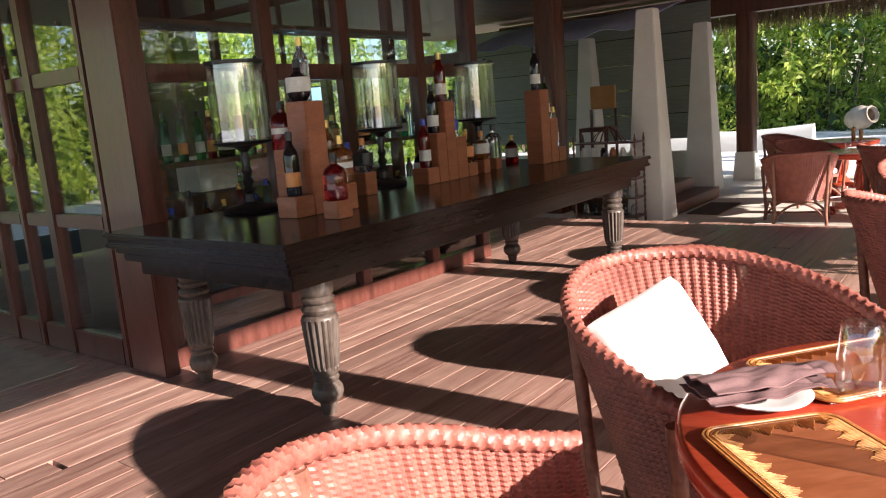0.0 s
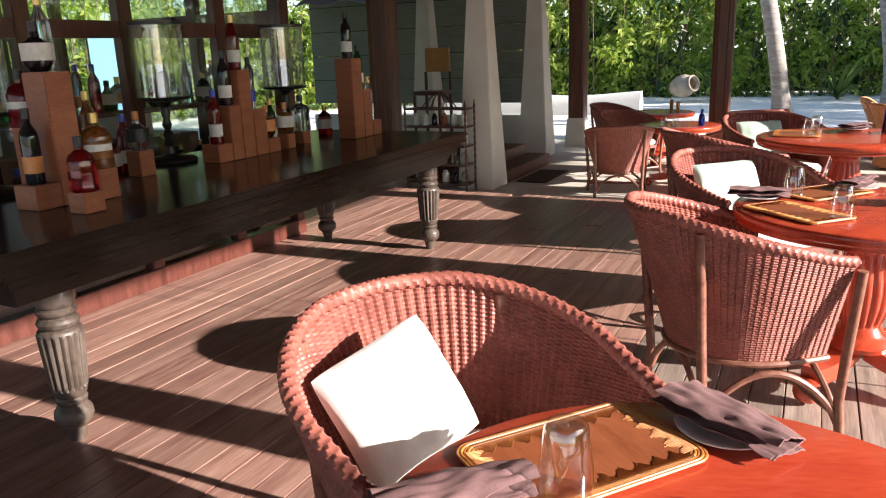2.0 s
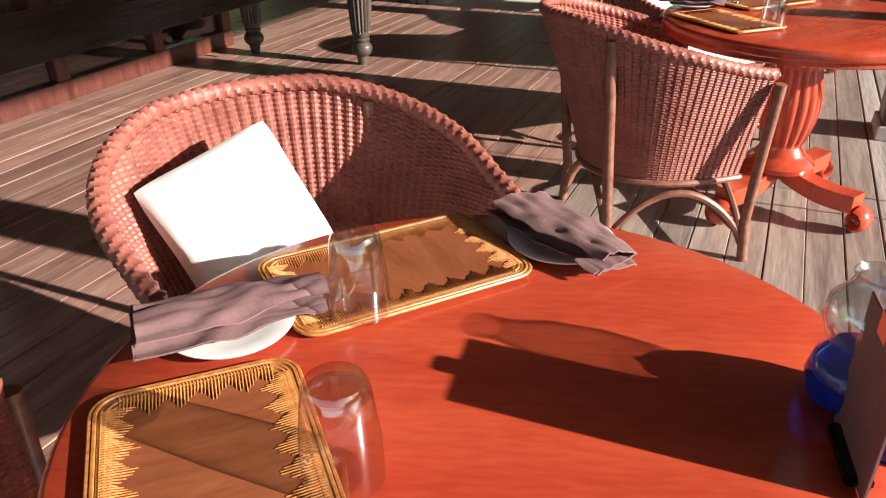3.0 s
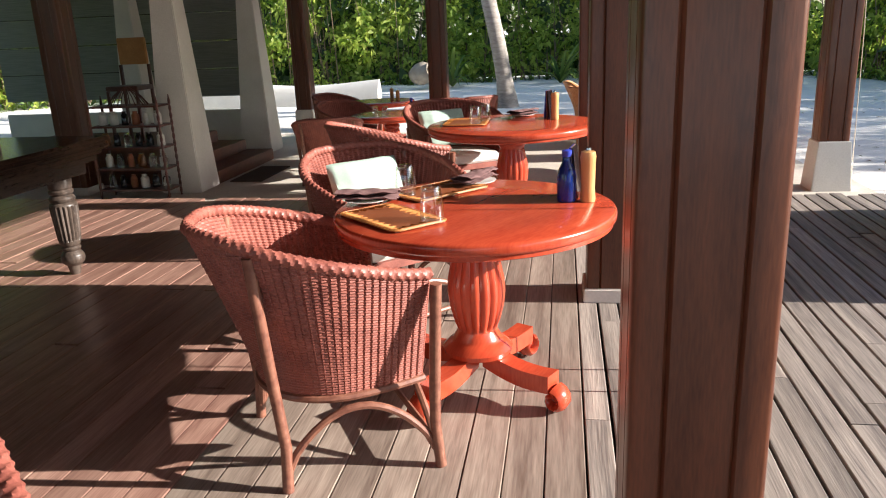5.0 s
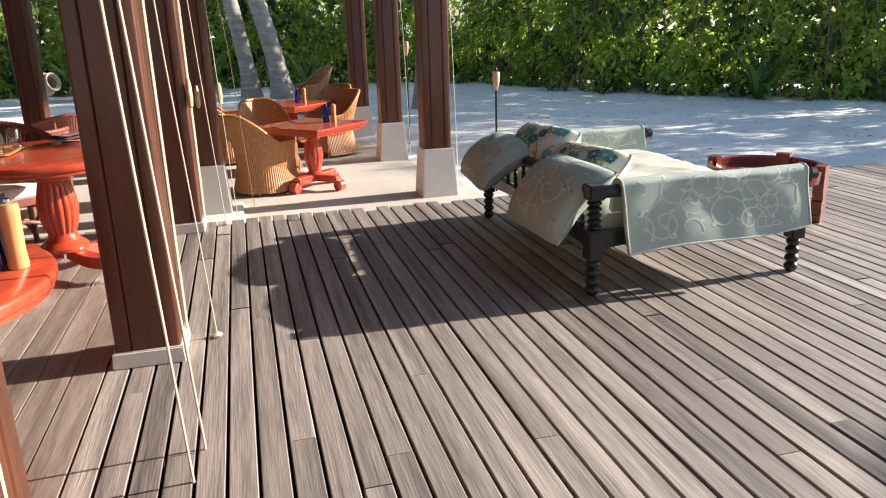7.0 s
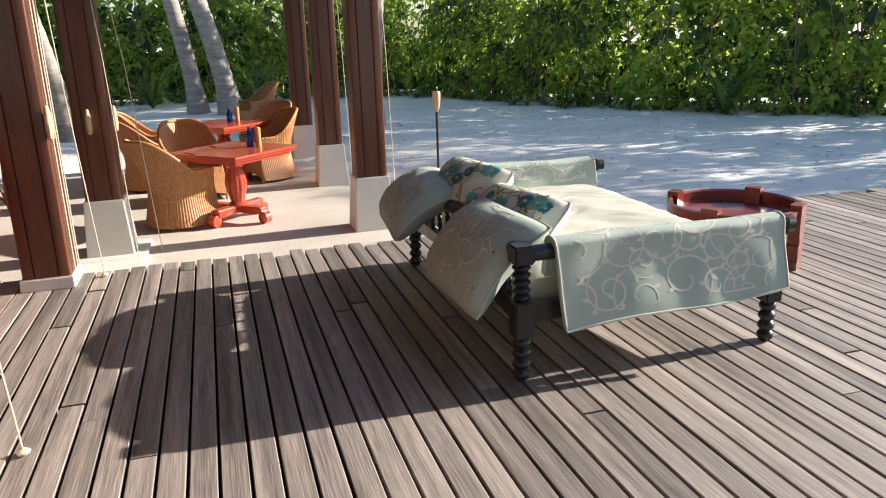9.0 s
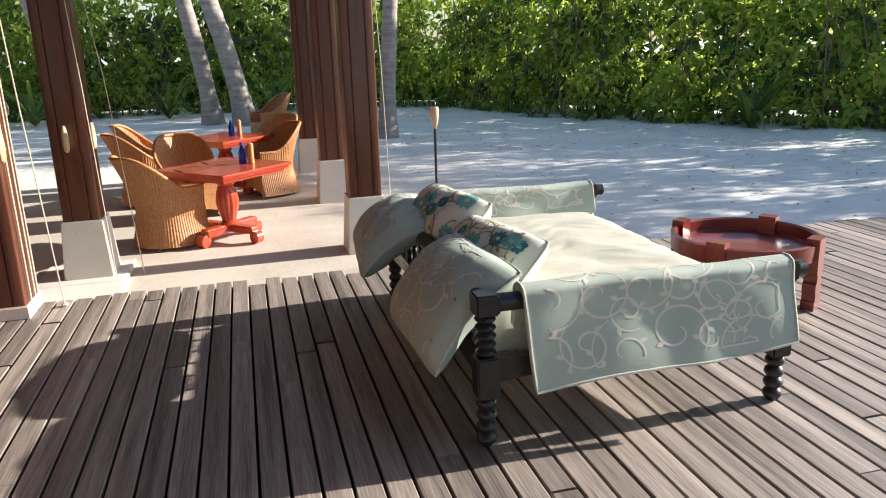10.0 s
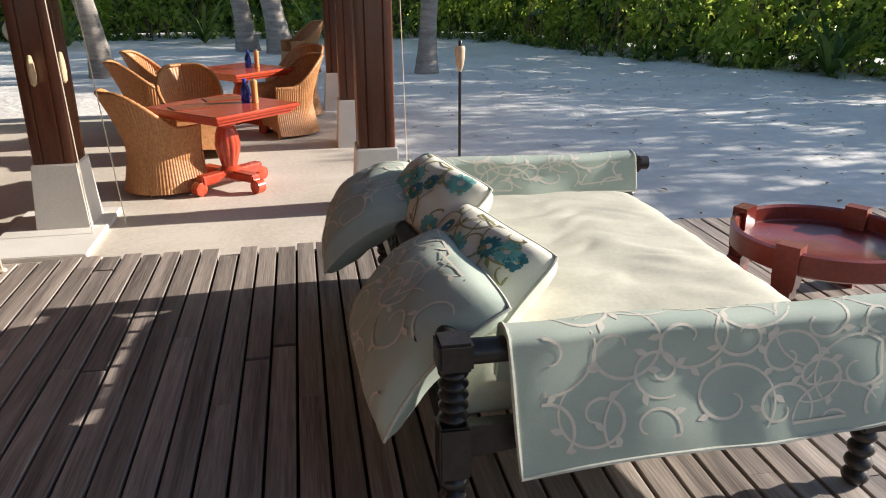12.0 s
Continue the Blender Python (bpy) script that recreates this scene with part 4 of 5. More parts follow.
L_CLEAR, L_RED, L_AMBER = liquid("clear_bottle", (0.85, 0.9, 0.9), trans=0.95), liquid("red_bottle", (0.30, 0.01, 0.012)), liquid("amber_bottle", (0.42, 0.15, 0.03))
L_GREEN, L_DARK, L_BLUE = liquid("green_bottle", (0.02, 0.16, 0.05)), liquid("dark_bottle", (0.01, 0.008, 0.01), trans=0.1), liquid("blue_bottle", (0.02, 0.07, 0.5))
PAPER, GOLDCAP = surf("label_paper", (0.62, 0.6, 0.54), (0.75, 0.73, 0.67), 30, 0.7, bump=0), surf("gold_cap", (0.55, 0.36, 0.10), (0.7, 0.5, 0.18), 20, 0.3, metal=0.8, bump=0)
BLACKCAP, ORANGE, BLUECAP, PINK = (surf(n, c, d, 20, 0.4, bump=0) for n, c, d in (("black_cap", (0.012, 0.012, 0.012), (0.02, 0.02, 0.02)), ("orange_label", (0.6, 0.22, 0.05), (0.7, 0.3, 0.09)), ("blue_cap", (0.03, 0.05, 0.4), (0.05, 0.08, 0.5)), ("pink_label", (0.6, 0.1, 0.3), (0.7, 0.16, 0.4))))
SHAPES = {
    "tall": [(0.036, 0), (0.038, 0.01), (0.038, 0.19), (0.034, 0.215), (0.016, 0.25), (0.014, 0.30)],
    "squat": [(0.052, 0), (0.055, 0.01), (0.055, 0.12), (0.045, 0.15), (0.018, 0.17), (0.015, 0.21)],
    "bulb": [(0.035, 0), (0.055, 0.03), (0.060, 0.07), (0.05, 0.11), (0.02, 0.14), (0.015, 0.19)],
    "slim": [(0.028, 0), (0.03, 0.01), (0.03, 0.24), (0.02, 0.26), (0.012, 0.275), (0.012, 0.30)],
    "wide": [(0.062, 0), (0.065, 0.01), (0.06, 0.10), (0.066, 0.14), (0.05, 0.17), (0.02, 0.185), (0.018, 0.23)],
}


def bottle(x, y, z, shape, material, label_mat, cap, words, seg=18):
    t = thing("bottle", words, "bottle", pose(x, y, z + 0.001), "bottles on the bar")
    prof = SHAPES[shape]
    part("body", lathe(B(), prof, seg=seg if shape != "squat" else 8), material, t)
    if label_mat:
        r = prof[2][0] + 0.0012
        part("paper_label", lathe(B(), [(r - 0.002, 0.045), (r, 0.046), (r, 0.115), (r - 0.002, 0.116)], seg=seg if shape != "squat" else 8), label_mat, t, "printed label")
    h = prof[-1][1]
    part("cap", lathe(B(), [(prof[-1][0] + 0.003, h - 0.03), (prof[-1][0] + 0.003, h + 0.012), (0.004, h + 0.014)], seg=12), cap, t)


for args in (
    (-3.05, 3.54, 0.955, "tall", L_DARK, ORANGE, BLACKCAP, "dark bottle with an orange label and black cap"),
    (-3.05, 3.64, 1.41, "bulb", L_DARK, PAPER, BLACKCAP, "round dark bottle with a cream label"),
    (-3.08, 3.70, 1.41, "tall", L_CLEAR, PAPER, GOLDCAP, "clear bottle with a gold stopper"),
    (-3.22, 3.66, 1.18, "wide", L_RED, PAPER, BLACKCAP, "wide red bottle with a pale label"),
    (-3.17, 3.71, 1.18, "slim", L_CLEAR, PINK, PINK, "slim clear bottle with a pink neck"),
    (-2.77, 3.55, 0.935, "squat", L_RED, None, BLACKCAP, "faceted bottle of deep red liqueur"),
    (-2.97, 3.80, 0.985, "wide", L_AMBER, PAPER, GOLDCAP, "amber bottle with a large gold stopper"),
    (-3.29, 4.03, 0.995, "tall", L_AMBER, ORANGE, GOLDCAP, "tall amber bottle with a gold cap"),
    (-3.32, 4.34, 0.985, "bulb", L_CLEAR, BLACKCAP, ORANGE, "round clear bottle with a dark label and cork"),
    (-3.26, 4.86, 0.955, "tall", L_RED, PAPER, BLUECAP, "clear red bottle with a blue neck"),
    (-3.26, 4.97, 1.17, "tall", L_DARK, PAPER, BLACKCAP, "square dark bottle with a black and white label"),
    (-3.25, 5.065, 1.37, "tall", L_RED, PAPER, GOLDCAP, "red bottle with a white label"),
    (-3.29, 5.10, 1.37, "slim", L_AMBER, PAPER, BLACKCAP, "slim amber bottle with a cream label"),
    (-3.26, 5.19, 1.13, "slim", L_CLEAR, BLUECAP, BLACKCAP, "slim clear bottle with a violet base"),
    (-3.26, 5.31, 0.94, "bulb", L_AMBER, ORANGE, ORANGE, "small amber bottle with a cork"),
    (-3.255, 5.50, 0.945, "bulb", L_AMBER, PAPER, ORANGE, "round amber bottle with an orange cork"),
    (-3.335, 5.78, 0.935, "wide", L_CLEAR, None, BLACKCAP, "round clear cut-glass decanter on a block"),
    (-3.13, 6.10, 1.41, "tall", L_DARK, PAPER, BLACKCAP, "dark bottle with a white label"),
    (-3.13, 6.23, 1.19, "tall", L_GREEN, PAPER, BLACKCAP, "green bottle with a white label"),
    (-3.13, 6.35, 0.96, "tall", L_CLEAR, PAPER, GOLDCAP, "clear bottle with a pale label"),
):
    bottle(*args)

rnd = random.Random(44)
for x, y in ((-3.40, 3.98), (-3.45, 4.12), (-3.52, 4.32), (-3.55, 4.45), (-3.55, 5.18), (-3.52, 5.35), (-3.55, 5.58), (-3.5, 5.66), (-3.5, 6.3)):
    bottle(x, y, 0.85, rnd.choice(("tall", "slim", "squat", "wide")), rnd.choice((L_RED, L_AMBER, L_CLEAR, L_DARK, L_GREEN)), rnd.choice((PAPER, ORANGE, PAPER)), rnd.choice((BLACKCAP, GOLDCAP, BLUECAP)), "labelled liquor bottle standing on the dark bar")

# ---- inside the glazed room ----
shelf_m = surf("room_shelf", (0.10, 0.06, 0.04), (0.18, 0.11, 0.075), 4, 0.5)
for k, x in enumerate((-5.0,)):
    rack = thing("display_shelf", "long dark shelf unit with rows of bottles behind glass", "shelf", pose(-4.42, -0.22, 0))
    for z in (0.62, 1.12, 1.98):
        part("board", box(B(), -0.12, 0.12, 3.7, 6.6, z - 0.03, z, 0.003), shelf_m, rack)
    for y in (3.72, 5.1, 6.56):
        part("upright", box(B(), -0.12, -0.10, y - 0.02, y + 0.02, 0.0, 2.3, 0.002), shelf_m, rack)
rnd = random.Random(4)
cols = [L_CLEAR, L_RED, L_AMBER, L_GREEN, L_DARK, L_CLEAR]
for z in (0.62, 1.12):
    for k in range(22):
        y = 3.62 + k * 0.125 + rnd.uniform(-0.02, 0.02)
        bottle(-4.42 + rnd.uniform(-0.05, 0.05), y, z, rnd.choice(("tall", "slim", "squat", "bulb")), cols[rnd.randrange(6)], rnd.choice((PAPER, ORANGE, None)), rnd.choice((BLACKCAP, GOLDCAP, BLUECAP)), "bottle on a shelf behind the glass", 10)
for k in range(24):
    y = 3.56 + k * 0.12
    bm = lathe(B(), [(0.002, 0.0), (0.034, 0.02), (0.036, 0.07), (0.03, 0.085), (0.005, 0.10), (0.005, 0.15), (0.03, 0.158), (0.03, 0.162)], seg=12)
    solid("hanging_glass", bm, M_THIN, "stemmed glass hung upside down from a rack", "glass", group="hanging glasses", at=pose(-4.42, y, 1.785))
for y, c in ((3.9, M_TERRA), (4.5, PAPER), (5.2, M_RED), (5.8, M_WHITE)):
    solid("carton", box(B(), -0.14, 0.14, -0.17, 0.17, 0, 0.26, 0.004), c, "plain box on the floor shelf inside the glazed room", "box", at=pose(-5.1, y, 0.86))
solid("side_counter", box(B(), -5.4, -4.8, 3.6, 6.3, 0, 0.858, 0.006), shelf_m, "dark wooden counter inside the glazed room", "counter")
t = thing("wall_screen", "pale lit screen on a stand beyond the glazed room", "screen", pose(-7.0, 7.42, 1.36, 0, 0, -45))
part("screen_frame", box(B(), -0.05, -0.01, -0.24, 0.24, -0.36, 0.36, 0.004), M_EBONY, t)
part("stand_pole", lathe(B(), [(0.2, -1.36), (0.2, -1.34), (0.025, -1.33), (0.025, -0.35)], -0.03, 0, 16), M_EBONY, t)
em, nt, p = nodes_of("screen_glow")
p.inputs["Base Color"].default_value = (0.5, 0.7, 0.75, 1)
p.inputs["Emission Color"].default_value, p.inputs["Emission Strength"].default_value = (0.45, 0.75, 0.85, 1), 0.7
part("display", box(B(), -0.008, -0.002, -0.22, 0.22, -0.34, 0.34), em, t, "pale blue display")

# ---- shelter beyond the bar: blinds, steps, rack ----
blind_m = surf("bamboo_blind", (0.16, 0.17, 0.15), (0.30, 0.31, 0.27), 3, 0.6, (1, 1, 40), 0.4, 30)
blind = thing("wall_far", "grey-green split-bamboo blinds with dark battens behind the piers", "blind", kind="structure")
for k in range(5):
    z = 0.50 + 0.46 * k
    part("blind_panel", box(B(), -9.3, -4.4, 14.30, 14.32, z, z + 0.44), blind_m, blind, smooth=False)
    part("batten", box(B(), -9.3, -4.4, 14.28, 14.33, z + 0.442, z + 0.458), M_EBONY, blind, smooth=False)
solid("low_wall", box(B(), -9.3, -4.4, 14.22, 14.34, TZ, 0.28, 0.01), M_PLASTER, "low plastered wall under the blinds", "wall", "structure")
for k, (x1, y1) in enumerate(((-3.76, 12.62), (-4.10, 12.47), (-4.45, 12.32))):
    solid("step", box(B(), -6.9, x1, 10.78, y1, TZ + 0.16 * k + 0.001 * k, TZ + 0.16 * (k + 1), 0.008), M_TERRA_STEP, "dark red-brown timber step up to the raised floor", "step", group="timber steps")
solid("door_mat", box(B(), -3.68, -3.26, 10.9, 11.95, TZ, TZ + 0.014, 0.003), surf("coir", (0.05, 0.035, 0.022), (0.10, 0.07, 0.045), 30, 0.95, bump=0.6, fine=160), "dark brown coir mat at the foot of the steps", "mat")
rk = thing("spice_rack", "dark turned-wood rack with open shelves", "rack", pose(-4.38, 10.05, TZ))
for x in (-0.42, 0.42):
    for y in (-0.14, 0.14):
        part("rack_post", lathe(B(), [(0.016, 0)] + bobbins(0.02, 1.12, 14, 0.017) + [(0.006, 1.16)], x, y, 8), M_FRAME, rk)
for z in (0.12, 0.36, 0.60, 0.84, 1.06):
    part("shelf", box(B(), -0.43, 0.43, -0.15, 0.15, z - 0.02, z, 0.003), M_FRAME, rk)
rnd = random.Random(8)
for z in (0.12, 0.36, 0.60, 0.84):
    for k in range(6):
        r = rnd.uniform(0.035, 0.05)
        solid("jar", lathe(B(), [(r, 0), (r * 1.05, 0.02), (r, 0.11), (r * 0.6, 0.13), (r * 0.65, 0.15)], seg=12), rnd.choice((L_DARK, M_TERRA, L_AMBER, L_CLEAR, PAPER)), "small storage jar on the dark rack", "jar", group="jars on the rack", at=pose(-4.72 + k * 0.135, 10.05, TZ + z + 0.001))
bk = thing("wire_basket", "dark conical basket on top of the rack", "basket", pose(-4.38, 10.05, TZ + 1.062))
for k in range(14):
    a = 2 * math.pi * k / 14
    part("rib", tube(B(), [(0.24 * math.cos(a), 0.13 * math.sin(a), 0), (0.16 * math.cos(a), 0.09 * math.sin(a), 0.10), (0.03 * math.cos(a), 0.02 * math.sin(a), 0.20)], 0.006, 5), M_FRAME, bk)
oc = thing("side_chair", "dark wooden chair with a tan back beyond the bar", "chair", pose(-5.15, 11.6, TZ + 0.48))
part("backrest", box(B(), -0.2, 0.2, -0.02, 0.02, 0.98, 1.32, 0.01), surf("tan_leather", (0.42, 0.2, 0.06), (0.56, 0.3, 0.1), 8, 0.5), oc, "tan leather back")
part("seat", box(B(), -0.22, 0.22, -0.4, 0.0, 0.66, 0.72, 0.01), M_FRAME, oc)
for x in (-0.2, 0.2):
    for y in (-0.38, 0.0):
        part("leg", box(B(), x - 0.018, x + 0.018, y - 0.018, y + 0.018, 0, 0.66 if y else 0.98, 0.003), M_FRAME, oc)
# the blue of skylight in the cloth is put into its base colour
solid("awning_cloth", sheet(B(), lambda u, v: (-7.2 + 3.0 * u, 11.0 + 1.5 * v, 2.14 + 0.07 * u + 0.42 * v ** 0.7 + 0.03 * math.sin(u * 26) * (1 - v) + 0.02 * math.sin(u * 9)), 60, 14, 0.008), surf("skylit_cotton", (0.42, 0.50, 0.74), (0.56, 0.64, 0.84), 5, 0.9, (6, 1, 1), 0.2, 90), "cloth slung under the shelter roof, tinted blue for the skylight on it", "cloth")

# ---- table setting ----
M_MATWOOD = surf("mat_wood", (0.21, 0.060, 0.022), (0.31, 0.10, 0.04), 7, 0.35, (1, 4, 1), 0.08, 40)
M_STRAW = surf("mat_straw", (0.34, 0.115, 0.025), (0.62, 0.27, 0.07), 90, 0.45, bump=0.3, fine=200, dist=0.002)
M_NAPKIN = surf("napkin_linen", (0.16, 0.085, 0.085), (0.24, 0.135, 0.13), 14, 0.85, bump=0.3, fine=220, dist=0.002)
M_CHINA = surf("white_china", (0.76, 0.75, 0.72), (0.82, 0.81, 0.78), 8, 0.15, bump=0)


def place_mat(x, y, turn, z=0.761, w=0.31, h=0.40, zig=True):
    t = thing("place_mat", "brown lacquered place mat with a woven straw border", "place mat", pose(x, y, z, 0, 0, turn), "place mats")
    part("panel", box(B(), -w / 2 + 0.01, w / 2 - 0.01, -h / 2 + 0.01, h / 2 - 0.01, 0, 0.007, 0.002), M_MATWOOD, t)
    for k in range(5):
        o = 0.0052 * k
        pts = []
        a, b, r = w / 2 - o, h / 2 - o, 0.035 - o * 0.6
        for cx, cy, a0 in ((a - r, b - r, 0), (-a + r, b - r, 90), (-a + r, -b + r, 180), (a - r, -b + r, 270)):
            pts += [(cx + r * math.cos(radians(a0 + 15 * j)), cy + r * math.sin(radians(a0 + 15 * j)), 0.0075 + 0.001 * (k % 2)) for j in range(7)]
        part("border_strand", tube(B(), pts, 0.0029, 6, closed=True), M_STRAW, t)
    if zig:
        rnd = random.Random(17)
        for a, b, turn_ in ((w / 2, h / 2, 0), (w / 2, h / 2, 180), (h / 2, w / 2, 90), (h / 2, w / 2, 270)):
            bm = B()
            n = int(2 * (b - 0.03) / 0.004)
            for k in range(n):
                y0 = -b + 0.032 + 0.004 * k
                reach = (0.007 + 0.020 * abs((k % 9) - 4) / 4) * rnd.uniform(0.75, 1.1)
                tube(bm, [(a - 0.012, y0, 0.0105), (a - 0.024, y0, 0.0095), (a - 0.024 - reach, y0 + 0.001, 0.0075)], [0.0014, 0.0015, 0.0007], 4)
            bmesh.ops.rotate(bm, verts=bm.verts, matrix=Matrix.Rotation(radians(turn_), 3, "Z"))
            tagged(part("straw_stitching", bm, M_STRAW, t, "zigzag straw stitching"), kind="stuff")
    return t


def tumbler(x, y, z=0.769):
    solid("tumbler", lathe(B(), [(0.040, 0.0005), (0.043, 0), (0.042, 0.05), (0.034, 0.115), (0.030, 0.122), (0.005, 0.123), (0.005, 0.112), (0.031, 0.110), (0.033, 0.104)], seg=32), M_THIN, "clear glass tumbler turned upside down", "glass", group="tumblers", at=pose(x, y, z))


def napkin_plate(x, y, turn, z=0.761):
    solid("side_plate", lathe(B(), [(0.03, 0.0), (0.055, 0.002), (0.086, 0.012), (0.088, 0.015), (0.084, 0.016), (0.055, 0.007), (0.002, 0.006)], seg=48), M_CHINA, "small white china side plate", "plate", group="side plates", at=pose(x, y, z))

    def cloth(u, v):
        """Accordion folds across, narrowing and opening towards one end."""
        a = 2 * u - 1
        q = v * 3
        step, f = int(min(q, 2.999)), q - int(min(q, 2.999))
        b = (2 * f - 1) * (1 if step % 2 else -1)
        wide = 0.066 - 0.022 * max(0, a) - 0.006 * step
        rise = 0.0085 + 0.0035 * max(0, a)
        return (a * 0.125 + 0.004 * step, b * wide + 0.006 * math.sin(a * 2), 0.018 + rise * q + 0.010 * (1 - b * b) * (step == 2) - 0.010 * max(0, a) ** 2 + 0.007 * noise.noise(Vector((a * 3, b * 3, x))))
    bm = sheet(B(), cloth, 24, 50, 0.0025)
    nk = solid("napkin", bm, M_NAPKIN, "folded mauve-brown linen napkin laid across a plate", "napkin", group="napkins", at=pose(x, y, z, 0, 0, turn))


def pepper_mill(x, y, z=0.761, h=0.19):
    t = thing("pepper_mill", "pale turned wooden pepper mill with a steel knob", "pepper mill", pose(x, y, z), "pepper mills")
    part("body", lathe(B(), [(0.028, 0), (0.029, 0.01), (0.026, 0.05), (0.028, h - 0.04), (0.030, h - 0.02), (0.026, h), (0.005, h + 0.002)], seg=24), surf("pale_wood", (0.55, 0.27, 0.09), (0.68, 0.38, 0.15), 10, 0.35, (1, 1, 0.2), 0.1), t)
    part("knob", lathe(B(), [(0.006, h), (0.011, h + 0.006), (0.010, h + 0.014), (0.002, h + 0.018)], seg=14), surf("steel", (0.5, 0.5, 0.5), (0.65, 0.65, 0.65), 10, 0.25, metal=1.0, bump=0), t, "steel knob")


def blue_bottle(x, y, z=0.761, tall=1.0):
    t = thing("water_bottle", "cobalt blue glass water bottle with a wire stopper", "bottle", pose(x, y, z), "blue bottles")
    part("body", lathe(B(), [(r, h * tall) for r, h in ((0.034, 0), (0.037, 0.01), (0.037, 0.10), (0.03, 0.125), (0.018, 0.15), (0.016, 0.175))], seg=24), L_BLUE, t)
    part("stopper", lathe(B(), [(r, h * tall) for r, h in ((0.017, 0.172), (0.019, 0.18), (0.019, 0.195), (0.006, 0.2))], seg=14), BLUECAP, t)


def oil_lamp(x, y, z=0.761):
    t = thing("oil_lamp", "small table oil lamp with blue oil and a clear glass globe", "oil lamp", pose(x, y, z))
    part("oil_base", lathe(B(), [(0.03, 0), (0.046, 0.012), (0.052, 0.035), (0.046, 0.06), (0.030, 0.078), (0.002, 0.080)], seg=36), L_BLUE, t, "cobalt blue oil-filled base")
    part("globe", lathe(B(), [(0.030, 0.074), (0.040, 0.088), (0.049, 0.112), (0.046, 0.135), (0.030, 0.155), (0.026, 0.166), (0.030, 0.172), (0.027, 0.172), (0.023, 0.166), (0.027, 0.154), (0.043, 0.134), (0.046, 0.112), (0.037, 0.09)], seg=36), M_THIN, t, "clear glass globe")
    part("wick", lathe(B(), [(0.008, 0.078), (0.008, 0.088), (0.003, 0.092)], seg=12), bpy.data.materials["pale_wood"], t)


def menu_clip(x, y, turn, z=0.761):
    t = thing("menu_clip", "upright menu card held by a silver clip", "menu", pose(x, y, z, 0, 0, turn))
    part("card", box(B(), -0.065, 0.065, -0.002, 0.002, 0, 0.17, 0.001), M_NAPKIN, t)
    part("clip", box(B(), -0.016, 0.016, -0.006, 0.006, 0.150, 0.182, 0.003), bpy.data.materials["steel"], t, "silver clip")
    part("card_foot", box(B(), -0.045, 0.045, -0.014, 0.014, 0, 0.012, 0.003), L_DARK, t)


def menu_stand(x, y, turn, z=0.761):
    t = thing("menu_card", "dark upright menu cards leaning together", "menu", pose(x, y, z, 0, 0, turn))
    for k in range(3):
        bm = box(B(), -0.05, 0.05, -0.003, 0.003, 0, 0.20, 0.001)
        bmesh.ops.rotate(bm, verts=bm.verts, matrix=Matrix.Rotation(radians(-6 + 5 * k), 3, "X"))
        bmesh.ops.translate(bm, verts=bm.verts, vec=(0, 0.022 * k - 0.02, 0.001))
        part("card", bm, (L_DARK, M_NAPKIN, BLUECAP)[k], t)


place_mat(-0.440, 2.622, -38, w=0.24, h=0.375)
place_mat(-0.406, 2.151, 45, w=0.24, h=0.375)
tumbler(-0.427, 2.493, 0.770)
tumbler(-0.287, 2.213, 0.770)
napkin_plate(-0.572, 2.393, 47)
napkin_plate(-0.227, 2.803, -37)
pepper_mill(0.265, 2.550, h=0.095)
pepper_mill(0.258, 2.486, h=0.09)
oil_lamp(0.188, 2.553)
blue_bottle(0.228, 2.493, tall=0.75)
menu_clip(0.188, 2.453, 100)
place_mat(-0.157, 4.75, 46, w=0.235, h=0.385)
place_mat(-0.06, 5.21, -40, w=0.235, h=0.385)
tumbler(0.0, 4.70, 0.770)
tumbler(-0.18, 5.12, 0.770)
napkin_plate(-0.32, 5.02, 0)
napkin_plate(0.08, 5.38, 60)
menu_stand(0.50, 5.10, 80)
pepper_mill(0.55, 5.02)
blue_bottle(0.47, 5.02)
place_mat(-0.23, 7.58, 0)
tumbler(-0.15, 7.43, 0.770)
tumbler(-0.10, 7.63, 0.770)
napkin_plate(0.16, 7.92, 40)
pepper_mill(0.40, 7.67)
menu_stand(0.36, 7.77, 70)
blue_bottle(-1.35, 11.15, 0.451)
tumbler(-1.63, 10.95, 0.451)
tumbler(-1.78, 11.05, 0.451)
for x, y, h in ((-2.05, 13.2, 0.17), (-1.95, 13.15, 0.14)):
    pepper_mill(x, y, 0.451, h=h)
blue_bottle(2.12, 11.14, 0.411)
pepper_mill(2.20, 11.10, 0.411)
blue_bottle(2.0, 13.7, 0.411)
pepper_mill(2.1, 13.7, 0.411)
for x, y, r in ((1.68, 10.95, 36), (1.90, 11.35, 30)):
    solid("folded_menu", box(B(), -0.10, 0.10, -0.15, 0.15, 0, 0.006, 0.001), M_MATWOOD, "brown menu folder lying on the table", "menu", group="menus", at=pose(x, y, 0.411, 0, 0, r + 80))

# ---- ropes and wooden cleats on the posts ----
M_ROPE = surf("cream_rope", (0.52, 0.45, 0.34), (0.68, 0.6, 0.48), 60, 0.9, bump=0.5, fine=200, dist=0.002)


def rope(pts, r=0.006):
    solid("blind_rope", tube(B(), pts, r, 6), M_ROPE, "thin cream cord tied down from the eaves", "rope", group="blind cords")


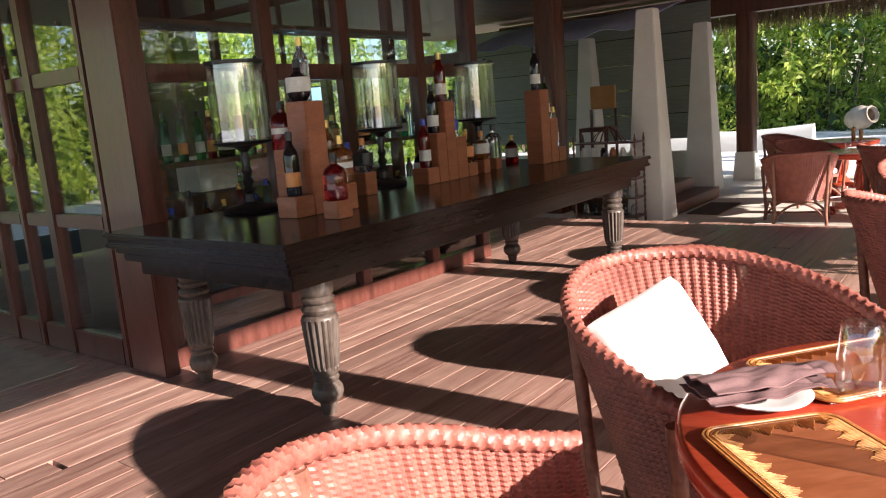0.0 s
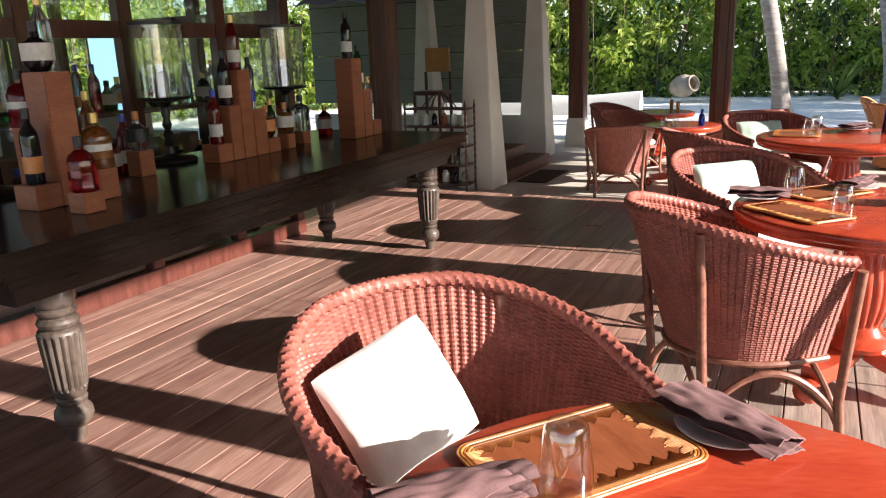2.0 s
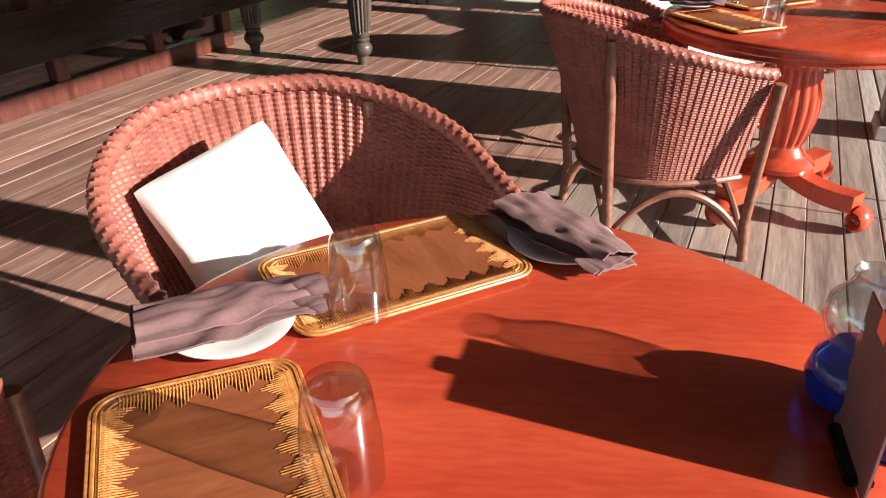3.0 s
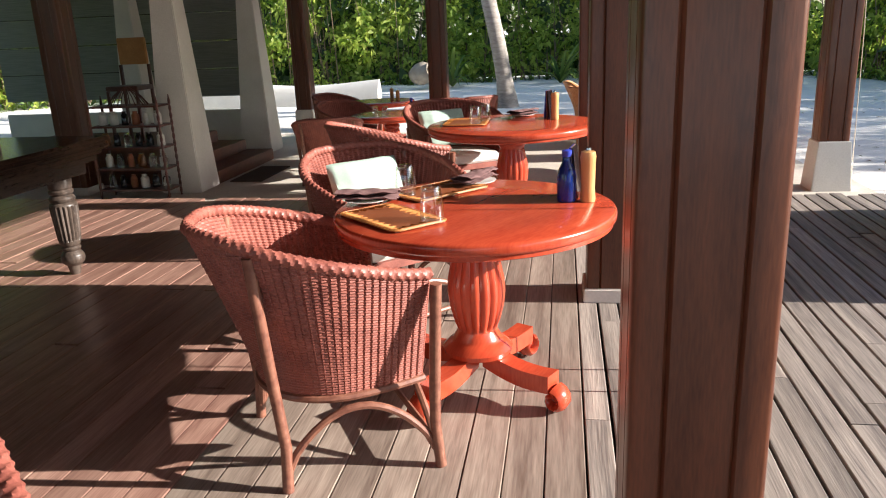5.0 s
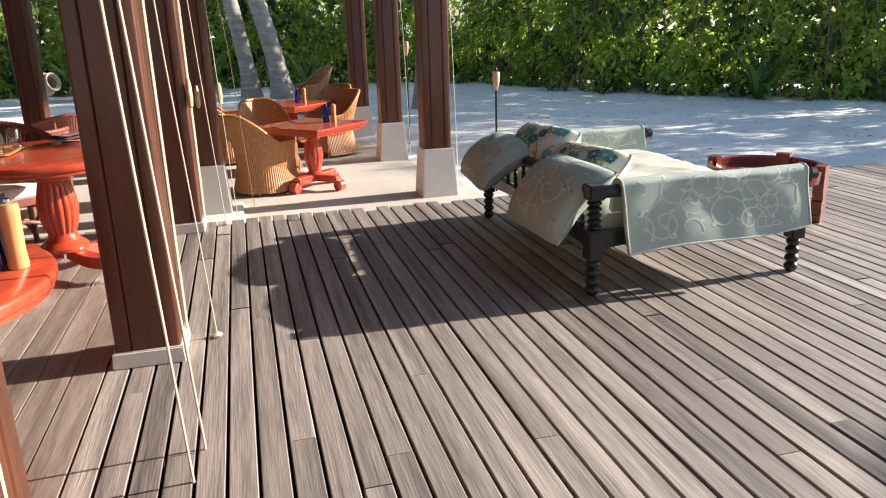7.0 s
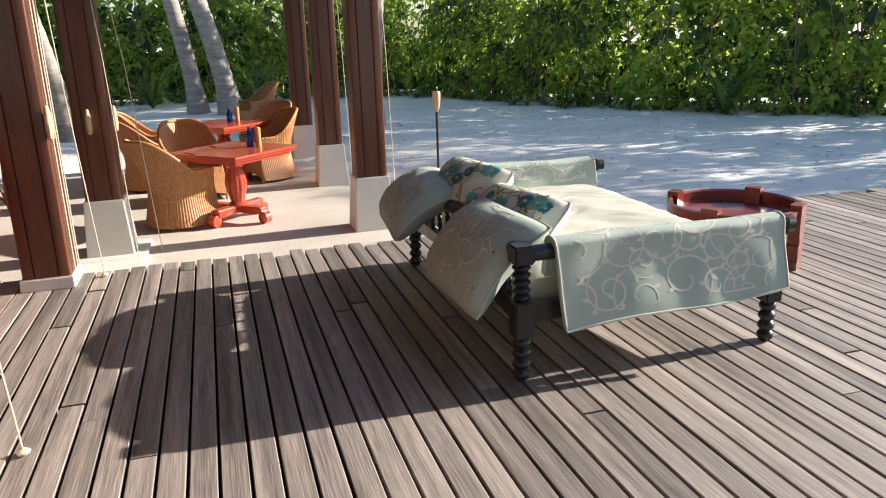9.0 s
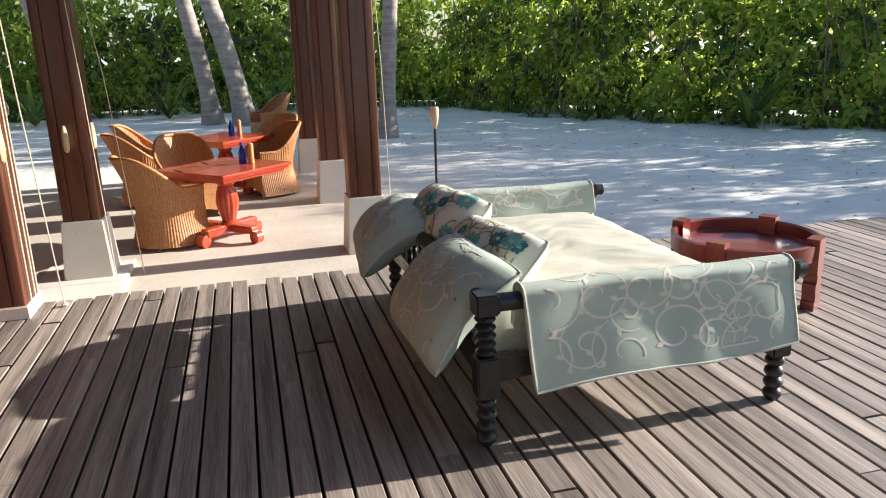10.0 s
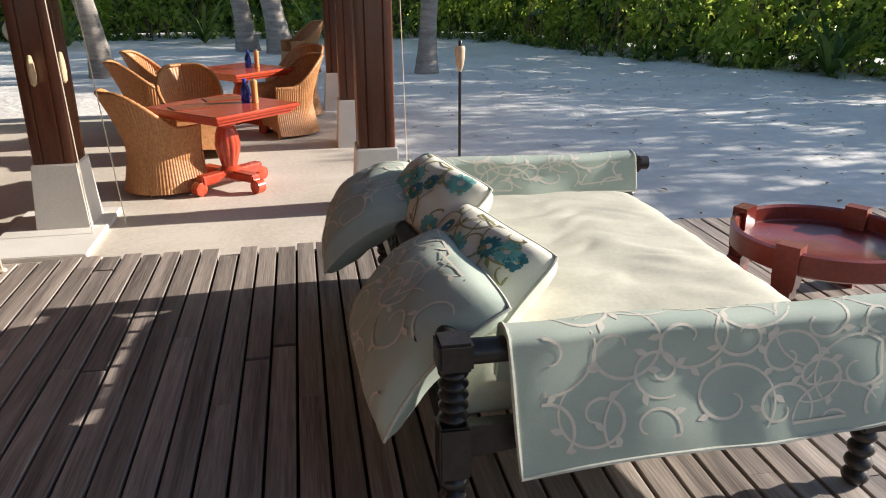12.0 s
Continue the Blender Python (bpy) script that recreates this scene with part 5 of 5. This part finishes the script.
rope([(0.875, 3.66, 0.10), (0.872, 3.66, 2.6)], 0.003)
rope([(0.95, 4.95, 0.0), (0.90, 4.9, 1.4), (0.86, 4.85, 2.62)], 0.005)
rope([(0.98, 5.15, 0.0), (0.92, 5.1, 1.4), (0.86, 5.05, 2.62)], 0.005)
for dx in (0.0, 0.045):
    rope([(0.875, 6.10 + dx, 0.09), (0.874, 6.10 + dx, 2.6)], 0.005)
rope([(1.0, 6.18, 0.01), (0.92, 6.22, 1.3), (0.86, 6.25, 2.62)], 0.004)
for dx in (-0.06, 0.03, 0.09):
    rope([(0.873, 8.38 + dx, 0.09), (0.872, 8.38 + dx, 2.6)], 0.005)
rope([(1.02, 8.42, 0.01), (0.95, 8.45, 1.2), (0.88, 8.5, 2.6)], 0.004)
rope([(1.08, 9.85, TZ), (1.02, 9.9, 1.3), (0.95, 9.95, 2.6)], 0.004)
rope([(1.25, 10.1, TZ), (1.15, 10.1, 1.3), (1.0, 10.1, 2.6)], 0.004)
rope([(3.40, 10.3, TZ), (3.36, 10.3, 1.3), (3.30, 10.3, 2.6)], 0.004)
rope([(3.40, 12.65, TZ), (3.36, 12.65, 1.3), (3.30, 12.65, 2.6)], 0.004)
for x, y, z in ((0.84, 9.97, 0.84), (1.04, 9.95, 0.86), (0.88, 8.24, 1.0)):
    bm = lathe(B(), [(0.008, -0.10), (0.030, -0.085), (0.038, -0.03), (0.034, 0.05), (0.02, 0.10), (0.006, 0.105)], seg=14)
    for v in bm.verts:
        v.co.x *= 0.6
    solid("rope_cleat", bm, surf("driftwood", (0.42, 0.30, 0.17), (0.6, 0.46, 0.29), 12, 0.8), "oval pale wooden weight hanging on a cord", "weight", group="cord weights", at=pose(x, y, z))
solid("rope_knot", lathe(B(), [(0.005, 0), (0.022, 0.006), (0.026, 0.014), (0.012, 0.024)], seg=10), M_ROPE, "knotted cord end pegged to the deck", "knot", group="cord knots", at=pose(1.0, 6.18, 0.001))
solid("rope_knot", lathe(B(), [(0.005, 0), (0.02, 0.006), (0.024, 0.014), (0.012, 0.024)], seg=10), M_ROPE, "knotted cord end pegged to the deck", "knot", group="cord knots", at=pose(1.02, 8.42, 0.001))

# ---- urn, white garden wall, second torch ----
solid("garden_wall", sheet(B(), lambda u, v: (-9 + 5.2 * u, 19.4 + 0.3 * v * v, -0.22 + 0.62 * math.sin(v * math.pi / 2) * (0.9 + 0.1 * math.sin(u * 7))), 40, 10, 0.35), M_PLASTER, "low rounded whitewashed garden wall beyond the terrace", "wall", "structure")
bm = lathe(B(), [(0.12, 0), (0.22, 0.1), (0.30, 0.3), (0.30, 0.48), (0.22, 0.64), (0.17, 0.68), (0.22, 0.74), (0.19, 0.75), (0.15, 0.68), (0.18, 0.6), (0.2, 0.4)], seg=28)
solid("clay_urn", bm, surf("weathered_clay", (0.28, 0.22, 0.16), (0.45, 0.38, 0.3), 5, 0.85, bump=0.4), "large weathered clay urn lying on its side", "urn", at=pose(-3.65, 22.9, 0.22, 0, 76, -30))
t = thing("garden_torch", "garden torch on a thin black pole by the palms", "torch", pose(3.6, 13.6, -0.1), "garden torches")
part("pole", tube(B(), [(0, 0, -0.4), (0, 0, 1.15)], 0.012, 8), M_EBONY, t)
part("basket", lathe(B(), [(0.012, 1.1), (0.03, 1.15), (0.04, 1.25), (0.034, 1.3), (0.02, 1.3)], seg=12), bpy.data.materials["bamboo"], t)

# ---- eaves thatch fringe ----
def thatch(name, x0, y0, x1, y1, z, n, seed):
    rnd = random.Random(seed)
    verts, faces = [], []
    for _ in range(n):
        s, d = rnd.random(), rnd.uniform(-0.12, 0.12)
        p = Vector((x0 + (x1 - x0) * s + d * (y1 != y0), y0 + (y1 - y0) * s + d * (x1 != x0), z + rnd.uniform(-0.05, 0.1)))
        L = rnd.uniform(0.18, 0.42)
        e = p + Vector((rnd.gauss(0, 0.05), rnd.gauss(0, 0.05), -L))
        w = Vector((rnd.gauss(0, 1), rnd.gauss(0, 1), 0)).normalized() * 0.008
        k = len(verts)
        verts += [p - w, p + w, e]
        faces.append((k, k + 1, k + 2))
    me = bpy.data.meshes.new(name)
    me.from_pydata([tuple(v) for v in verts], [], faces)
    me.materials.append(M_THATCH)
    tagged(new(name, me), "ragged dry palm thatch hanging along the eaves", "thatch", kind="stuff")


thatch("thatch_fringe", -9, 16.0, 3.7, 16.0, 2.62, 9000, 1)
thatch("thatch_fringe", 3.7, 9.4, 3.7, 16.0, 2.75, 5000, 2)

# ---- strap-leaved plants at the foot of the hedge ----
def strap_plant(x, y, s, seed, tall=1.0):
    rnd = random.Random(seed)
    bm = B()
    for k in range(26):
        a, L = rnd.uniform(0, 6.283), s * rnd.uniform(0.6, 1.1)
        lift = rnd.uniform(0.5, 1.3) * tall
        d = Vector((math.cos(a), math.sin(a), 0))
        sd = Vector((-d.y, d.x, 0))
        prev = None
        for j in range(7):
            q = j / 6
            p = d * L * q * 0.8 + Vector((0, 0, L * (lift * q - 0.85 * q * q * lift ** 0.5)))
            w = sd * s * 0.045 * (1 - q) ** 0.6 * (0.5 + min(1, q * 4) * 0.5)
            row = [bm.verts.new(p - w), bm.verts.new(p + w)]
            if prev:
                bm.faces.new((prev[0], prev[1], row[1], row[0]))
            prev = row
    return bm


rnd = random.Random(21)
protos = [mesh_of("blades", strap_plant(0, 0, 0.55, k), M_FROND, False) for k in range(5)]
for k in range(150):
    p, n = along(0.12 + 0.66 * k / 150 + rnd.uniform(-0.002, 0.002))
    o = rnd.uniform(-0.45, 0.15)
    x, y = p.x + n.x * o, p.y + n.y * o
    sc = rnd.uniform(0.55, 1.2)
    ob = tagged(new("strap_leaf_plant", protos[k % 5]), "low green strap-leaved plant at the foot of the hedge", "plant", "hedge-foot plants")
    ob.matrix_world = pose(x, y, sand_z(x, y) - 0.02, 0, 0, rnd.uniform(0, 360)) @ Matrix.Scale(sc, 4)
big = mesh_of("blades", strap_plant(0, 0, 1.5, 77, 1.5), M_FROND, False)
for x, y, sc in ((11.6, 16.2, 1.1), (3.0, 23.6, 0.9), (-2.6, 23.4, 0.9), (0.4, 23.6, 0.9), (9.4, 18.8, 0.5)):
    ob = tagged(new("screw_pine", big), "tall arching pandanus with long yellow-green leaves", "plant", "pandanus plants")
    ob.matrix_world = pose(x, y, sand_z(x, y), 0, 0, x * 40) @ Matrix.Scale(sc, 4)

# ---- woven scrolls on the daybed fabric ----
def ribbon(bm, f, path, w, lift):
    """A raised ribbon on the surface f along a path of (u, v, width factor)."""
    prev = None
    for i, (u, v, k) in enumerate(path):
        e = 1e-3
        p = Vector(f(u, v))
        du, dv = (Vector(f(u + e, v)) - p) / e, (Vector(f(u, v + e)) - p) / e
        nrm = du.cross(dv).normalized() * lift
        a, b = path[max(i - 1, 0)], path[min(i + 1, len(path) - 1)]
        t = (du * (b[0] - a[0]) + dv * (b[1] - a[1]))
        if t.length < 1e-9:
            continue
        side = t.cross(nrm).normalized() * w * k
        row = [bm.verts.new(p + side + nrm), bm.verts.new(p - side + nrm)]
        if prev:
            bm.faces.new((prev[0], prev[1], row[1], row[0]))
        prev = row


def scroll_paths(seed, n, su, sv, lo=0.06, hi=0.94):
    """Spiral vines with leaves: su and sv are the lengths of u and v in metres."""
    rnd = random.Random(seed)
    out, spots = [], []
    for k in range(n):
        tries = [(rnd.uniform(0.03, 0.97), rnd.uniform(0.05, 0.97)) for _ in range(30)]
        cu, cv = max(tries, key=lambda c: min([math.hypot((c[0] - d[0]) * su, (c[1] - d[1]) * sv) for d in spots] or [0]))
        gap = min([math.hypot((cu - d[0]) * su, (cv - d[1]) * sv) for d in spots] or [0.25])
        spots.append((cu, cv))
        R, sg, a0 = min(0.115, max(0.035, gap * 0.55)), rnd.choice((1, -1)), rnd.uniform(0, 6.28)
        path = []
        for j in range(44):
            s = j / 43
            r, a = R * (1.3 - 1.15 * s) + 0.004, a0 + sg * s * 8.2
            path.append((cu + r * math.cos(a) / su, cv + r * math.sin(a) / sv, 0.55 + 0.45 * math.sin(math.pi * s)))
        out.append(path)
        for q in (6, 16, 26):
            u, v, _ = path[q]
            b = a0 + sg * q / 43 * 9.0 - sg * 0.9
            out.append([(u + 0.04 * t / 8 * math.cos(b) / su, v + 0.04 * t / 8 * math.sin(b) / sv, 0.3 + 1.7 * math.sin(math.pi * t / 8) ** 1.5) for t in range(9)])
    return [[p for p in path if lo < p[0] < hi and lo < p[1] < hi] for path in out]


LIFTS = (-0.0010, 0.0010)
M_SCROLL = surf("scroll_thread", (0.62, 0.58, 0.49), (0.70, 0.66, 0.56), 40, 0.6, bump=0.1)
for pad, f, lift, seed in zip([o for o in bed.children if o.name.startswith("arm_pad")], (near, far_), LIFTS, (3, 5)):
    bm = B()
    for path in scroll_paths(seed, 28, 1.13, 0.75):
        if len(path) > 2:
            ribbon(bm, f, path, 0.0048, lift)
    part("woven_scroll", bm, M_SCROLL, pad, "pale woven scrolling vines")


def on_pillow(ob, w, h, thick, sag, paths, material, width, name, words):
    def f(u, v):
        a, b = 2 * u - 1, 2 * v - 1
        e = max(0.0, (1 - abs(a) ** 2.6)) ** 0.42 * max(0.0, (1 - abs(b) ** 2.6)) ** 0.42
        z = thick / 2 * e + 0.012 * noise.noise(Vector((a * 3, b * 3, 2.0))) * e
        return (a * w / 2 * (1 - 0.05 * (1 - b * b) - 0.06 * a * a * b ** 4), b * h / 2 * (1 - 0.05 * (1 - a * a) - 0.06 * b * b * a ** 4), z - sag * a * a)
    bm = B()
    for path in paths:
        if len(path) > 2:
            ribbon(bm, f, path, width, 0.0022)
    tagged(part(name, bm, material, ob, words), kind="stuff")


for ob, w, h, th, sd in ((back_a, 0.52, 0.72, 0.20, 8), (back_b, 0.48, 0.74, 0.22, 9)):
    on_pillow(ob, w, h, th, 0.05, scroll_paths(sd, 12, w, h), M_SCROLL, 0.0045, "woven_scroll", "pale woven scrolling vines")


def daisies(seed, n, w, h, big_r):
    rnd = random.Random(seed)
    out = []
    for k in range(n):
        u, v, R = rnd.uniform(0.1, 0.9), rnd.uniform(0.08, 0.92), rnd.uniform(0.6, 1.0) * big_r
        for q in range(11):
            a = 2 * math.pi * q / 11 + k
            out.append([(u + (0.25 + 0.75 * t / 6) * R * math.cos(a) / w, v + (0.25 + 0.75 * t / 6) * R * math.sin(a) / h, 0.3 + 1.0 * math.sin(math.pi * (0.15 + 0.7 * t / 6))) for t in range(7)])
    return [[p for p in path if 0.05 < p[0] < 0.95 and 0.05 < p[1] < 0.95] for path in out]


M_TEAL, M_AQUA, M_OLIVE = (surf(n, c, d, 30, 0.85, bump=0.1) for n, c, d in (("teal_print", (0.03, 0.14, 0.17), (0.06, 0.22, 0.25)), ("aqua_print", (0.13, 0.38, 0.34), (0.22, 0.5, 0.45)), ("olive_print", (0.25, 0.24, 0.10), (0.36, 0.34, 0.17))))
for ob, sd in ((flo_a, 1), (flo_b, 2)):
    on_pillow(ob, 0.32, 0.60, 0.23, 0.0, daisies(sd, 6, 0.36, 0.60, 0.05), M_TEAL, 0.0075, "printed_flower", "dark teal daisies")
    on_pillow(ob, 0.32, 0.60, 0.23, 0.0, daisies(sd + 10, 6, 0.36, 0.60, 0.065), M_AQUA, 0.009, "printed_flower", "aqua daisies")
    on_pillow(ob, 0.32, 0.60, 0.23, 0.0, scroll_paths(sd + 4, 9, 0.36, 0.60), M_OLIVE, 0.0045, "printed_stem", "olive stems and leaves")

# ---- litter on the sand ----
rnd = random.Random(31)
verts, faces = [], []
for _ in range(260):
    x, y = rnd.uniform(3.8, 11), rnd.uniform(9, 18)
    a, L = rnd.uniform(0, 6.28), rnd.uniform(0.02, 0.06)
    k, z = len(verts), sand_z(x, y) + 0.012
    dx, dy = math.cos(a) * L, math.sin(a) * L
    verts += [(x - dx, y - dy, z), (x + dy * 0.35, y - dx * 0.35, z + 0.008), (x + dx, y + dy, z + 0.004), (x - dy * 0.35, y + dx * 0.35, z + 0.008)]
    faces += [(k, k + 1, k + 2), (k, k + 2, k + 3)]
me = bpy.data.meshes.new("leaf_litter")
me.from_pydata(verts, [], faces)
me.materials.append(M_THATCH)
tagged(new("leaf_litter", me), "scattered dry leaves on the sand", "leaves", kind="stuff")

# ---- planks, last ----
def planks(parent, x0, x1, y0, y1, pitch, gap, thick, lengths, material, seed):
    rnd = random.Random(seed)
    cache = {}
    n = int(round((x1 - x0) / pitch))
    for k in range(n):
        y = y0 - rnd.uniform(0, lengths[0])
        while y < y1 - 0.01:
            L = rnd.choice(lengths)
            a, b = max(y, y0), min(y + L, y1)
            y += L
            if b - a < 0.15:
                continue
            key = round(b - a, 1)
            if key not in cache:
                bmp = bmesh.new()
                w, e = (pitch - gap) / 2, 0.003
                prof = [(-w, -thick), (w, -thick), (w, -e), (w - e, 0), (-w + e, 0), (-w, -e)]
                ra, rb = ([bmp.verts.new((px, py, pz)) for px, pz in prof] for py in (-key / 2 + 0.002, key / 2 - 0.002))
                for j in range(6):
                    bmp.faces.new((ra[j], ra[(j + 1) % 6], rb[(j + 1) % 6], rb[j])[::-1])
                bmp.faces.new(ra)
                bmp.faces.new(rb[::-1])
                cache[key] = mesh_of("plank", bmp, material, False)
            ob = new("plank", cache[key])
            ob.parent = parent
            ob.location = (x0 + pitch * (k + 0.5), (a + b) / 2, rnd.uniform(-0.0015, 0.0015))


planks(deck, 0.535, 11.6, -1.0, 8.57, 0.104, 0.012, 0.03, (2.4, 3.0, 3.6), M_DECK, 5)
planks(floor, -8.915, -0.815, -1.0, 8.57, 0.135, 0.0025, 0.03, (2.6, 3.4, 4.2), M_FLOOR, 6)
planks(floor, -0.815, 0.535, -1.0, 8.57, 0.135, 0.0035, 0.03, (2.6, 3.4, 4.2), M_FLOOR_WORN, 7)
